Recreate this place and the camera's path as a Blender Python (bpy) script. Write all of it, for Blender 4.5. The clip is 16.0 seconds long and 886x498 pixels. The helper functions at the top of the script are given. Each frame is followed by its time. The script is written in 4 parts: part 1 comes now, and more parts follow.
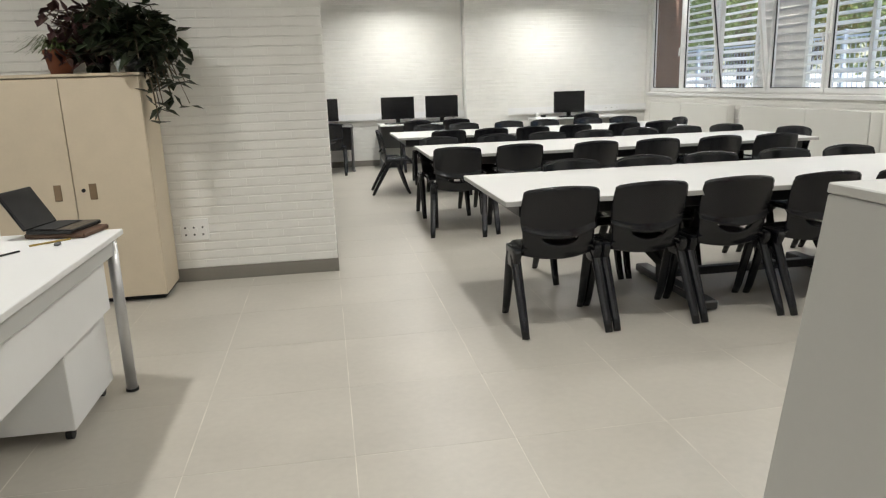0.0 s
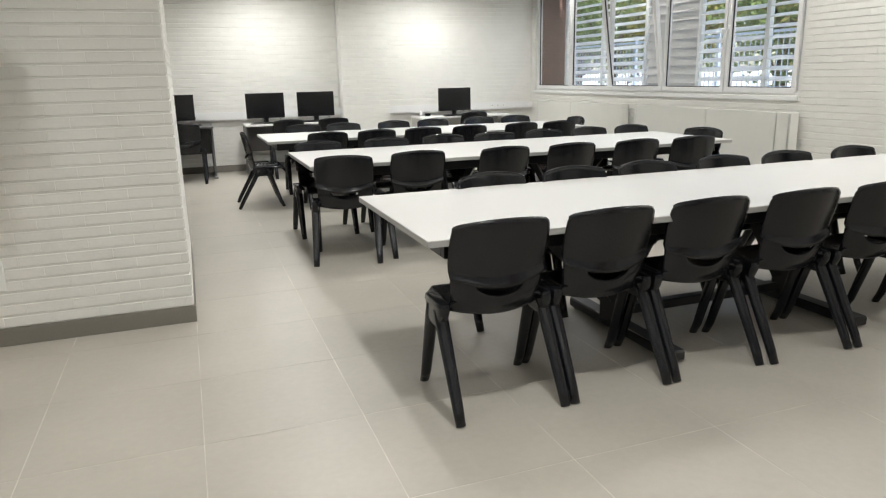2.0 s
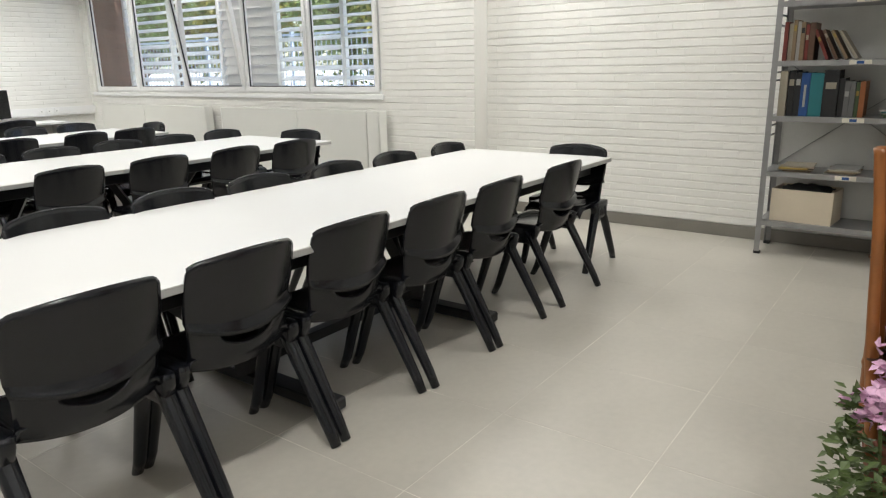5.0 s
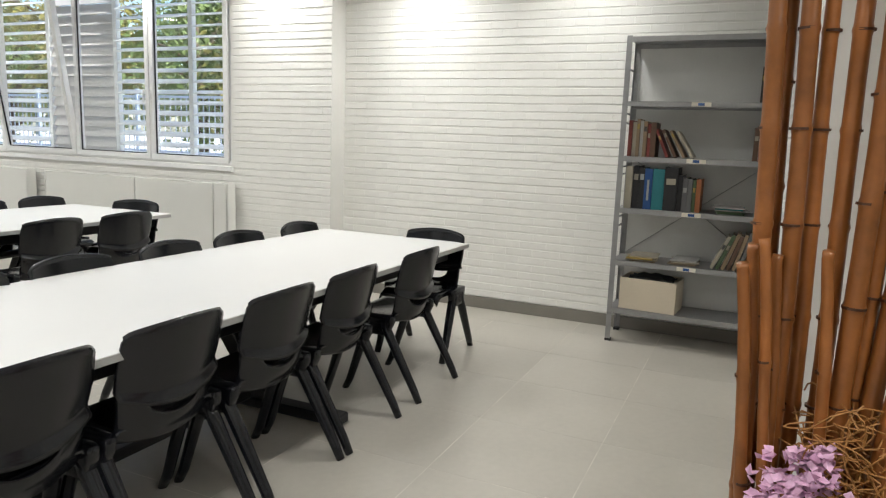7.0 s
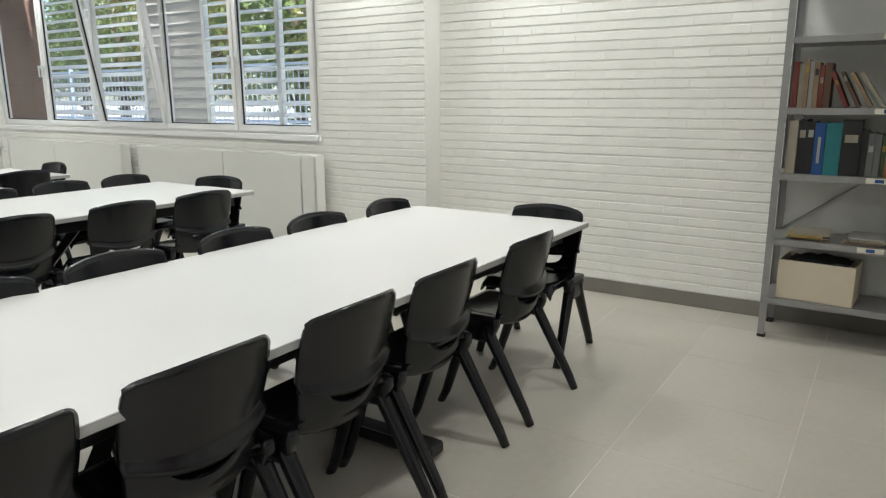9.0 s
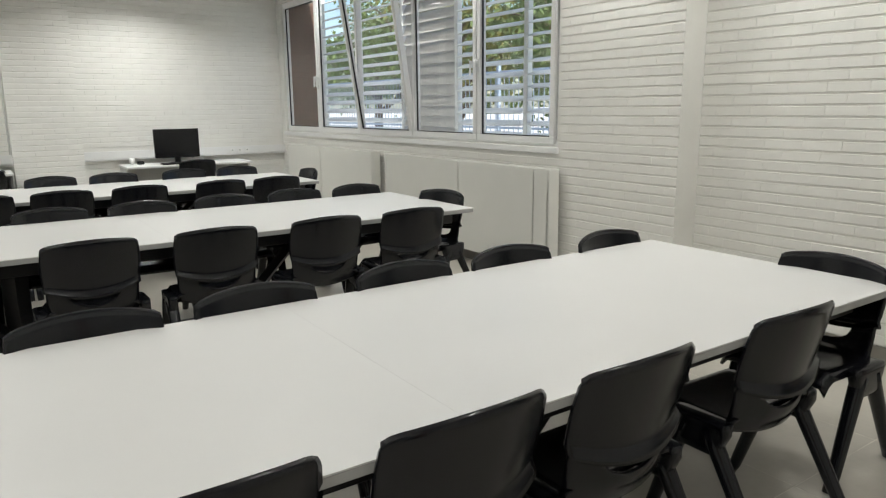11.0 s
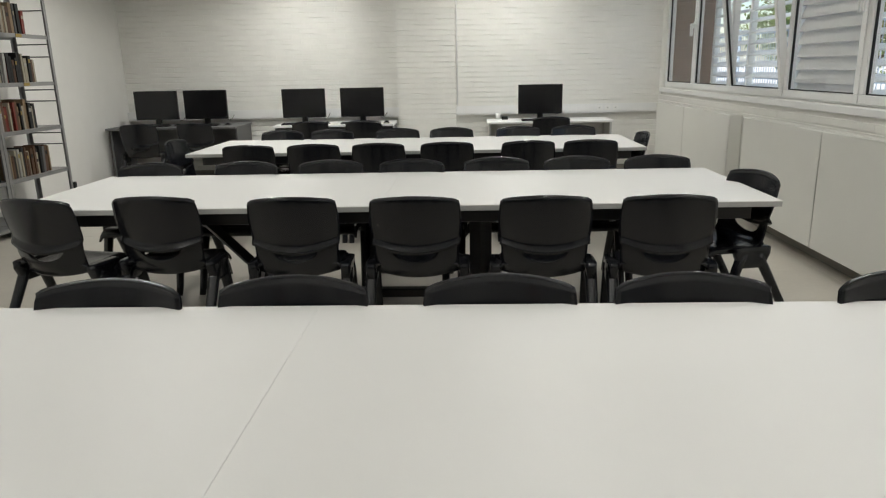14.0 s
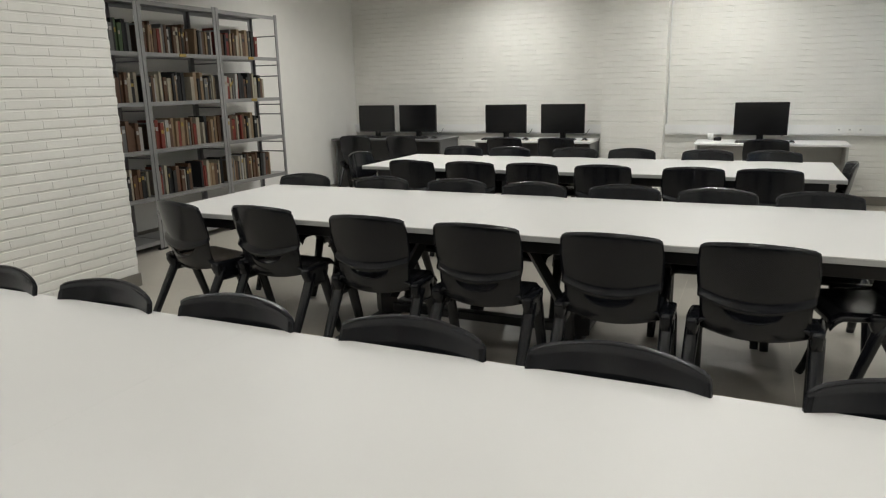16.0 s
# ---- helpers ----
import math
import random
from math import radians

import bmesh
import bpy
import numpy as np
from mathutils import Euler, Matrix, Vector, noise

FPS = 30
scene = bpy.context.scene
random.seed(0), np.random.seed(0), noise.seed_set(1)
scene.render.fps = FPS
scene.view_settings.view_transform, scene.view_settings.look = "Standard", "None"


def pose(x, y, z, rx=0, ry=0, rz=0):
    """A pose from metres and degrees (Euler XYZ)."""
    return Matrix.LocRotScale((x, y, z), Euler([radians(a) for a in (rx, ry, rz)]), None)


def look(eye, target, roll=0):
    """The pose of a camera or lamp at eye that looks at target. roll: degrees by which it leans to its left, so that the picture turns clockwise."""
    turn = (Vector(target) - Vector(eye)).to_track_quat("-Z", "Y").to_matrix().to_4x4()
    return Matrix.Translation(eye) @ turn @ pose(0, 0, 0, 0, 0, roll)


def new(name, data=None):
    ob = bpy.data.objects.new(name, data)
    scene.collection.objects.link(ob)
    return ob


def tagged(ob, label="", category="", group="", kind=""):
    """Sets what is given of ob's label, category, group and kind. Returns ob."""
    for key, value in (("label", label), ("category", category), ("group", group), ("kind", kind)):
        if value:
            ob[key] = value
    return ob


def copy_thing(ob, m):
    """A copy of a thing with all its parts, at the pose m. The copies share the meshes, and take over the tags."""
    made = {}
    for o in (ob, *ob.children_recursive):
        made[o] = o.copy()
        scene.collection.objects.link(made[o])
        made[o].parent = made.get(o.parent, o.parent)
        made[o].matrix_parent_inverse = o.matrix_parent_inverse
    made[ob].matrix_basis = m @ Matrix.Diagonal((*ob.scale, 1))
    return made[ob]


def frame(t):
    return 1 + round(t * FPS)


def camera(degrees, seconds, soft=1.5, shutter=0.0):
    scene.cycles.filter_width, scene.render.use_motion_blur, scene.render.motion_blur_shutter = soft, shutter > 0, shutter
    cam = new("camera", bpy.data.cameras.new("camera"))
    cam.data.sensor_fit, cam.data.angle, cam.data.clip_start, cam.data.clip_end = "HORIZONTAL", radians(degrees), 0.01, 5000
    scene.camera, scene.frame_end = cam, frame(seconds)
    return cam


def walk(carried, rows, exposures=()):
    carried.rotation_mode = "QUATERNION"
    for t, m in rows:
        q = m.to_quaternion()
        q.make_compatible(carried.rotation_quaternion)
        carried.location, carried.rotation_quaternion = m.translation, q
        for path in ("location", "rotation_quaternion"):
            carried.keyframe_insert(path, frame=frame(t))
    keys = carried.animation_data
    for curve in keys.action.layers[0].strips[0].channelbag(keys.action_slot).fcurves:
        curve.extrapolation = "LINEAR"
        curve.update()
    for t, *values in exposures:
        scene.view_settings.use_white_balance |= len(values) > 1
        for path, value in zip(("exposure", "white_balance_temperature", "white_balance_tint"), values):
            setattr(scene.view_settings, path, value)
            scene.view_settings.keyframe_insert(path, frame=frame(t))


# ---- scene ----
cam = camera(65.6, 16.0, soft=1.2)
PATH = [
    (0, (0.024, 0.037, 1.313), (0.334, 1.957, 0.845), -1.9),
    (0.5, (-0.007, 0.279, 1.316), (0.39, 2.168, 0.791), -1.5),
    (1, (0.059, 0.549, 1.303), (0.548, 2.425, 0.814), -2.4),
    (1.5, (0.084, 0.802, 1.308), (0.613, 2.669, 0.822), -1.3),
    (2, (0.108, 1.068, 1.31), (0.769, 2.891, 0.821), -1.3),
    (2.5, (0.145, 1.266, 1.305), (0.926, 3.031, 0.783), -1.4),
    (3, (0.273, 1.414, 1.295), (1.077, 3.165, 0.759), -2.2),
    (3.5, (0.405, 1.528, 1.3), (1.337, 3.217, 0.774), -1.2),
    (4, (0.426, 1.618, 1.301), (1.612, 3.142, 0.782), -1.6),
    (4.5, (0.399, 1.678, 1.303), (1.816, 2.995, 0.797), -1.8),
    (5, (0.394, 1.684, 1.311), (1.953, 2.827, 0.795), -1.2),
    (5.2, (0.392, 1.685, 1.324), (2.001, 2.758, 0.813), -0.6),
    (7.3, (0.714, 1.805, 1.368), (2.518, 2.611, 1.062), 2.2),
    (7.5, (0.777, 1.807, 1.379), (2.566, 2.639, 1.05), 2.4),
    (8, (0.92, 1.9, 1.369), (2.697, 2.736, 0.99), 2.2),
    (8.5, (1.093, 2.046, 1.369), (2.851, 2.936, 1.025), 1.8),
    (9, (1.251, 2.133, 1.349), (2.889, 3.198, 0.922), -0.2),
    (9.5, (1.466, 2.186, 1.368), (2.957, 3.479, 1.042), -0.4),
    (10, (1.641, 2.227, 1.362), (3.009, 3.652, 1.049), 1.0),
    (10.2, (1.699, 2.252, 1.361), (3.027, 3.711, 1.03), 0.4),
    (12.3, (2.465, 2.595, 1.334), (3.155, 4.414, 0.869), -0.1),
    (12.5, (2.532, 2.623, 1.324), (3.177, 4.461, 0.872), -0.3),
    (13, (2.736, 2.711, 1.323), (3.148, 4.598, 0.802), -0.5),
    (13.5, (2.926, 2.752, 1.326), (3.113, 4.68, 0.829), -2.5),
    (14, (3.184, 2.763, 1.335), (3.112, 4.696, 0.826), -1.2),
    (14.5, (3.4, 2.795, 1.331), (3.158, 4.713, 0.819), -1.6),
    (15, (3.588, 2.937, 1.311), (3.187, 4.831, 0.812), -0.7),
    (15.5, (3.793, 3.025, 1.334), (3.207, 4.88, 0.869), -2.9),
    (16, (4.038, 3.07, 1.365), (3.235, 4.842, 0.904), -1.3),
]
EXPOSURES = [(0, 0.66, 6450, 10), (3.5, 0.74, 6350, 10), (5, 0.85, 6350, 10), (7.5, 0.72, 6300, 10), (8, 0.60, 6300, 10), (9, 0.60, 6250, 7), (9.5, 0.59, 6250, 7.5), (10, 0.43, 6300, 8.5), (12.5, 0.25, 6450, 8), (16, 0.17, 6500, 9)]
walk(cam, [(t, look(eye, target, roll)) for t, eye, target, roll in PATH], EXPOSURES)

# ---- light ----
world = bpy.data.worlds.new("sky")
scene.world = world
world.use_nodes = True
wn = world.node_tree.nodes
sky = wn.new("ShaderNodeTexSky")
sky.sky_type = 'NISHITA'
sky.sun_disc = False
sky.sun_elevation, sky.sun_rotation = radians(43), radians(186)
world.node_tree.links.new(sky.outputs[0], wn["Background"].inputs[0])
wn["Background"].inputs[1].default_value = 0.15
sun = new("sun", bpy.data.lights.new("sun", 'SUN'))
sun.data.energy, sun.data.angle, sun.data.color = 5.0, radians(0.53), (1.0, 0.95, 0.88)
sun.matrix_world = look((-3, -30, 28), (0, 0, 0))

LAMP_SPOTS = [(5.36, 10.2, 7), (5.36, 8.65, 4), (5.36, 7.15, 4), (5.36, 5.63, 10), (5.30, 4.3, 10), (5.30, 3.0, 6)] + [(x, 10.75, 27) for x in (1.2, 3.7)] + \
             [(1.15, y, 16) for y in (0.8, 2.9, 4.9, 6.9, 8.9)] + [(3.75, y, 9 if y < 4 else 12) for y in (0.8, 2.9, 4.9, 6.9, 8.9)] + \
             [(-0.1, 9.6, 14), (-1.5, 3.2, 19), (-1.5, 0.8, 15), (3.75, -1.2, 14), (1.15, -1.2, 14), (-1.5, -1.2, 14)]

# ---- materials ----
def mat(name, color, rough=0.5, metal=0.0, vary=0.08, scale=6.0, bump=0.0, bscale=80.0, spec=0.5, rand=0.0, coat=0.0):
    """A plain surface with two scales of variation, bump and a slight change from object to object."""
    m = bpy.data.materials.new(name)
    m.use_nodes = True
    nt = m.node_tree
    b = nt.nodes["Principled BSDF"]
    b.inputs["Roughness"].default_value = rough
    b.inputs["Metallic"].default_value = metal
    b.inputs["Specular IOR Level"].default_value = spec
    b.inputs["Coat Weight"].default_value = coat
    co = nt.nodes.new("ShaderNodeTexCoord")
    n1 = nt.nodes.new("ShaderNodeTexNoise")
    n1.inputs["Scale"].default_value, n1.inputs["Detail"].default_value = scale, 5
    n2 = nt.nodes.new("ShaderNodeTexNoise")
    n2.inputs["Scale"].default_value, n2.inputs["Detail"].default_value = bscale, 3
    geo = nt.nodes.new("ShaderNodeNewGeometry")
    nt.links.new(geo.outputs["Position"], n1.inputs["Vector"])
    nt.links.new(geo.outputs["Position"], n2.inputs["Vector"])
    add = nt.nodes.new("ShaderNodeMath"); add.operation = 'MULTIPLY_ADD'
    nt.links.new(n2.outputs[0], add.inputs[0]); add.inputs[1].default_value = 0.4
    nt.links.new(n1.outputs[0], add.inputs[2])
    mr = nt.nodes.new("ShaderNodeMapRange")
    mr.inputs[1].default_value, mr.inputs[2].default_value = 0.3, 1.1
    mr.inputs[3].default_value, mr.inputs[4].default_value = 1 - vary, 1 + vary
    nt.links.new(add.outputs[0], mr.inputs[0])
    last = mr.outputs[0]
    if rand:
        oi = nt.nodes.new("ShaderNodeObjectInfo")
        r2 = nt.nodes.new("ShaderNodeMapRange")
        r2.inputs[3].default_value, r2.inputs[4].default_value = 1 - rand, 1 + rand
        nt.links.new(oi.outputs["Random"], r2.inputs[0])
        mu = nt.nodes.new("ShaderNodeMath"); mu.operation = 'MULTIPLY'
        nt.links.new(last, mu.inputs[0]); nt.links.new(r2.outputs[0], mu.inputs[1])
        last = mu.outputs[0]
    hs = nt.nodes.new("ShaderNodeVectorMath"); hs.operation = 'SCALE'
    hs.inputs[0].default_value = color
    nt.links.new(last, hs.inputs["Scale"])
    nt.links.new(hs.outputs[0], b.inputs["Base Color"])
    rr = nt.nodes.new("ShaderNodeMapRange")
    rr.inputs[1].default_value, rr.inputs[2].default_value = 0.2, 0.8
    rr.inputs[3].default_value, rr.inputs[4].default_value = max(0.02, rough - 0.035), min(1, rough + 0.035)
    nt.links.new(n1.outputs[0], rr.inputs[0]); nt.links.new(rr.outputs[0], b.inputs["Roughness"])
    if bump:
        bp = nt.nodes.new("ShaderNodeBump")
        bp.inputs["Strength"].default_value, bp.inputs["Distance"].default_value = bump, 0.002
        nt.links.new(n2.outputs[0], bp.inputs["Height"]); nt.links.new(bp.outputs[0], b.inputs["Normal"])
    return m


def glow(name, color, strength):
    m = bpy.data.materials.new(name)
    m.use_nodes = True
    b = m.node_tree.nodes["Principled BSDF"]
    b.inputs["Base Color"].default_value = (*color, 1)
    b.inputs["Emission Color"].default_value = (*color, 1)
    b.inputs["Emission Strength"].default_value = strength
    return m


WHITE_BRICK = mat("painted_brick", (0.80, 0.79, 0.75), 0.45, vary=0.04, bump=0.35, bscale=60, rand=0.02)
PLASTER = mat("white_plaster", (0.80, 0.79, 0.76), 0.6, vary=0.03, bump=0.15, bscale=120)
CEIL = mat("ceiling_paint", (0.82, 0.82, 0.80), 0.8, vary=0.03)
TILE = mat("floor_tile", (0.445, 0.418, 0.365), 0.36, vary=0.13, scale=1.8, bump=0.04, bscale=30, rand=0.025)
GROUT = mat("grout", (0.60, 0.57, 0.505), 0.8, vary=0.45, scale=3.5)
BASE = mat("baseboard_tile", (0.205, 0.19, 0.165), 0.45, vary=0.08)
CHAIR = mat("charcoal_plastic", (0.0070, 0.0077, 0.0102), 0.19, vary=0.03, scale=3, spec=0.42)
TABLE = mat("grey_laminate", (0.635, 0.63, 0.615), 0.42, vary=0.03, scale=3, bump=0.03, bscale=300)
TABLE_EDGE = mat("grey_edge", (0.38, 0.38, 0.37), 0.45, vary=0.05)
BLACK_STEEL = mat("black_steel", (0.012, 0.012, 0.013), 0.38, vary=0.2, bump=0.05)
STEEL = mat("galvanised_steel", (0.31, 0.31, 0.31), 0.42, metal=0.55, vary=0.12, scale=18)
PVC = mat("white_pvc", (0.80, 0.80, 0.79), 0.35, vary=0.02)
RADIATOR = mat("radiator_enamel", (0.76, 0.755, 0.71), 0.35, vary=0.02)
CREAM = mat("cream_laminate", (0.62, 0.53, 0.40), 0.42, vary=0.05, scale=9)
DESKWHITE = mat("white_laminate", (0.75, 0.75, 0.74), 0.35, vary=0.03)
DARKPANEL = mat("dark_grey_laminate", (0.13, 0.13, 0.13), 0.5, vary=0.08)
GREYPANEL = mat("light_grey_panel", (0.50, 0.50, 0.48), 0.5, vary=0.03)
PALE_SHEET = mat("pale_grey_sheet", (0.62, 0.62, 0.60), 0.5, vary=0.06)
SCREEN = mat("screen_black", (0.006, 0.006, 0.007), 0.18, vary=0.1)
BEZEL = mat("glossy_black_plastic", (0.009, 0.009, 0.01), 0.25, vary=0.1)
RUBBER = mat("black_rubber", (0.01, 0.01, 0.01), 0.7)
PLANT = mat("dark_leaf", (0.022, 0.032, 0.014), 0.4, vary=0.3, scale=20)
PLANT_RED = mat("purple_leaf", (0.045, 0.018, 0.018), 0.4, vary=0.3, scale=20)
POT_LEAF = mat("pot_leaf", (0.075, 0.11, 0.030), 0.5, vary=0.35, scale=25)
GRASSY = mat("light_leaf", (0.10, 0.14, 0.045), 0.5, vary=0.3, scale=20)
TERRACOTTA = mat("terracotta", (0.22, 0.075, 0.04), 0.7, vary=0.15)
PINK = mat("pink_petal", (0.70, 0.43, 0.60), 0.55, vary=0.25, scale=40)
BAMBOO = mat("bamboo_cane", (0.27, 0.097, 0.024), 0.32, vary=0.45, scale=7, bump=0.1, bscale=40, rand=0.25)
BAMBOO_NODE = mat("bamboo_node", (0.07, 0.025, 0.01), 0.5, vary=0.3)
MOSS = mat("curly_fibre", (0.36, 0.165, 0.04), 0.6, vary=0.3, scale=30)
CARD = mat("cardboard", (0.62, 0.54, 0.42), 0.75, vary=0.06)
PAPER = mat("paper", (0.70, 0.66, 0.56), 0.8, vary=0.08)
SOCKET = mat("socket_white", (0.82, 0.82, 0.80), 0.3, vary=0.02)
ALU = mat("brushed_aluminium", (0.55, 0.55, 0.55), 0.35, metal=0.7, vary=0.06)
SLAT = mat("louvre_metal", (0.84, 0.87, 0.87), 0.45, vary=0.06)
SLAT_GREY = mat("grey_shutter", (0.60, 0.60, 0.59), 0.6, vary=0.08)
FENCE = mat("blue_grey_fence", (0.36, 0.44, 0.54), 0.5, vary=0.1)
BROWN_BRICK = mat("brown_brick", (0.19, 0.115, 0.085), 0.8, vary=0.18, scale=14, bump=0.3, rand=0.12)
MORTAR = mat("brown_mortar", (0.22, 0.16, 0.125), 0.9, vary=0.1)
PAVING = mat("pale_paving", (0.80, 0.79, 0.77), 0.85, vary=0.08, scale=1.5)
LEAF = mat("tree_leaf", (0.14, 0.20, 0.06), 0.5, vary=0.35, scale=5)
LEAF_Y = mat("tree_leaf_yellow", (0.22, 0.21, 0.05), 0.5, vary=0.35, scale=5)
BARK = mat("bark", (0.10, 0.075, 0.05), 0.9, vary=0.3)
LAMP_GLOW = glow("lamp_diffuser", (1.0, 0.97, 0.91), 14.0)

GLASS = bpy.data.materials.new("glass")
GLASS.use_nodes = True
_g = GLASS.node_tree
_t = _g.nodes.new("ShaderNodeBsdfTransparent"); _s = _g.nodes.new("ShaderNodeBsdfGlossy")
_s.inputs["Roughness"].default_value = 0.01
_f = _g.nodes.new("ShaderNodeLayerWeight"); _f.inputs[0].default_value = 0.5
_p = _g.nodes.new("ShaderNodeMath"); _p.operation = 'POWER'; _p.inputs[1].default_value = 5.0
_q = _g.nodes.new("ShaderNodeMath"); _q.operation = 'MULTIPLY_ADD'; _q.inputs[1].default_value, _q.inputs[2].default_value = 0.5, 0.045
_g.links.new(_f.outputs["Facing"], _p.inputs[0]); _g.links.new(_p.outputs[0], _q.inputs[0])
_m = _g.nodes.new("ShaderNodeMixShader")
_g.links.new(_q.outputs[0], _m.inputs[0]); _g.links.new(_t.outputs[0], _m.inputs[1]); _g.links.new(_s.outputs[0], _m.inputs[2])
_g.links.new(_m.outputs[0], _g.nodes["Material Output"].inputs[0])


# ---- mesh helpers ----
def mesh_of(bm, material, smooth=False, name="mesh"):
    me = bpy.data.meshes.new(name)
    bmesh.ops.recalc_face_normals(bm, faces=bm.faces)
    bm.to_mesh(me)
    bm.free()
    for mm in (material if isinstance(material, (list, tuple)) else [material]):
        me.materials.append(mm)
    if smooth:
        for p in me.polygons:
            p.use_smooth = True
    return me


def part(name, bm, material, parent=None, label="", smooth=False, at=None):
    ob = new(name, mesh_of(bm, material, smooth, name))
    if parent:
        ob.parent = parent
    if at is not None:
        ob.matrix_basis = at
    if label:
        ob["label"] = label
    return ob


def thing(name, m, label, category, group="", kind=""):
    ob = new(name)
    ob.empty_display_size = 0.1
    ob.matrix_basis = m
    return tagged(ob, label, category, group, kind)


def solo(name, bm, material, label, category, group="", kind="", smooth=False, at=None):
    return tagged(part(name, bm, material, None, "", smooth, at), label, category, group, kind)


def box(x0, x1, y0, y1, z0, z1, bev=0.0, seg=1, bm=None):
    """A box from bounds, its edges rounded by bev."""
    own = bmesh.new()
    vs = [own.verts.new((x, y, z)) for z in (z0, z1) for y in (y0, y1) for x in (x0, x1)]
    for f in ((0, 1, 3, 2), (4, 5, 7, 6), (0, 1, 5, 4), (2, 3, 7, 6), (0, 2, 6, 4), (1, 3, 7, 5)):
        own.faces.new([vs[i] for i in f])
    if bev:
        bmesh.ops.bevel(own, geom=own.edges[:], offset=bev, segments=seg, affect='EDGES', profile=0.5)
    if bm is None:
        return own
    tmp = bpy.data.meshes.new("tmp")
    own.to_mesh(tmp); own.free()
    bm.from_mesh(tmp)
    bpy.data.meshes.remove(tmp)
    return bm


def tube(points, radii, seg=10, bm=None, flat=1.0, cap=True):
    """A tapered tube along points; flat squeezes it across."""
    bm = bm or bmesh.new()
    rings = []
    n = len(points)
    pts = [Vector(p) for p in points]
    for i, p in enumerate(pts):
        d = (pts[min(i + 1, n - 1)] - pts[max(i - 1, 0)]).normalized()
        a = Vector((0, 0, 1)) if abs(d.z) < 0.9 else Vector((0, 1, 0))
        u = d.cross(a).normalized(); v = d.cross(u).normalized()
        r = radii[i] if isinstance(radii, (list, tuple)) else radii
        rings.append([bm.verts.new(p + u * (r * math.cos(k * math.tau / seg)) + v * (r * flat * math.sin(k * math.tau / seg))) for k in range(seg)])
    for a, b in zip(rings, rings[1:]):
        for k in range(seg):
            bm.faces.new((a[k], a[(k + 1) % seg], b[(k + 1) % seg], b[k]))
    if cap:
        bm.faces.new(rings[0]); bm.faces.new(rings[-1])
    return bm


def lathe(profile, seg=20, bm=None, ends=True):
    """A turned body from (radius, z) pairs."""
    bm = bm or bmesh.new()
    rings = [[bm.verts.new((r * math.cos(k * math.tau / seg), r * math.sin(k * math.tau / seg), z)) for k in range(seg)] for r, z in profile]
    for a, b in zip(rings, rings[1:]):
        for k in range(seg):
            bm.faces.new((a[k], a[(k + 1) % seg], b[(k + 1) % seg], b[k]))
    if ends:
        bm.faces.new(rings[0]); bm.faces.new(rings[-1])
    return bm


def sheet(fn, nu, nv, thick, skip=None):
    """A curved sheet from fn(u, v), u and v in 0..1, with thickness; skip(i, j) leaves a cell open."""
    bm = bmesh.new()
    g = [[bm.verts.new(fn(i / nu, j / nv)) for j in range(nv + 1)] for i in range(nu + 1)]
    for i in range(nu):
        for j in range(nv):
            if not (skip and skip(i, j)):
                bm.faces.new((g[i][j], g[i + 1][j], g[i + 1][j + 1], g[i][j + 1]))
    bmesh.ops.delete(bm, geom=[v for v in bm.verts if not v.link_faces], context='VERTS')
    bmesh.ops.recalc_face_normals(bm, faces=bm.faces)
    bmesh.ops.solidify(bm, geom=bm.faces[:], thickness=thick)
    return bm


def capped(fn, nu, nv):
    """A closed body from fn(u, v): u runs round it, v from its top to its foot; both ends are slightly domed."""
    bm = bmesh.new()
    rings = [[bm.verts.new(fn(i / nu, j / nv)) for i in range(nu)] for j in range(nv + 1)]
    for a, b in zip(rings, rings[1:]):
        for i in range(nu):
            bm.faces.new((a[i], a[(i + 1) % nu], b[(i + 1) % nu], b[i]))
    for ring, lift in ((rings[0], 0.004), (rings[-1], -0.004)):
        mid = sum((v.co for v in ring), Vector()) / nu
        inner = [bm.verts.new(mid.lerp(v.co, 0.88) + Vector((0, 0, lift))) for v in ring]
        for i in range(nu):
            bm.faces.new((ring[i], ring[(i + 1) % nu], inner[(i + 1) % nu], inner[i]))
        bm.faces.new(inner)
    return bm


# ---- the setting ----
X_WIN, X_REC, Y_BACK, X_LEFT, Z_CEIL = 5.61, 5.815, 11.70, -1.18, 2.78
Y_RETURN, Y_SIDE, X_SIDE = 5.12, 1.655, 3.12
BLOCK_X, BLOCK_Y0, BLOCK_Y1 = 0.035, 4.992, 6.55
WEST, SOUTH = -3.3, -2.6
WIN_Y0, WIN_Y1, WIN_Z0, WIN_Z1 = 6.20, 11.56, 1.05, 2.72


def structure(name, bm, material, label, category="wall"):
    return solo(name, bm, material, label, category, kind="structure")


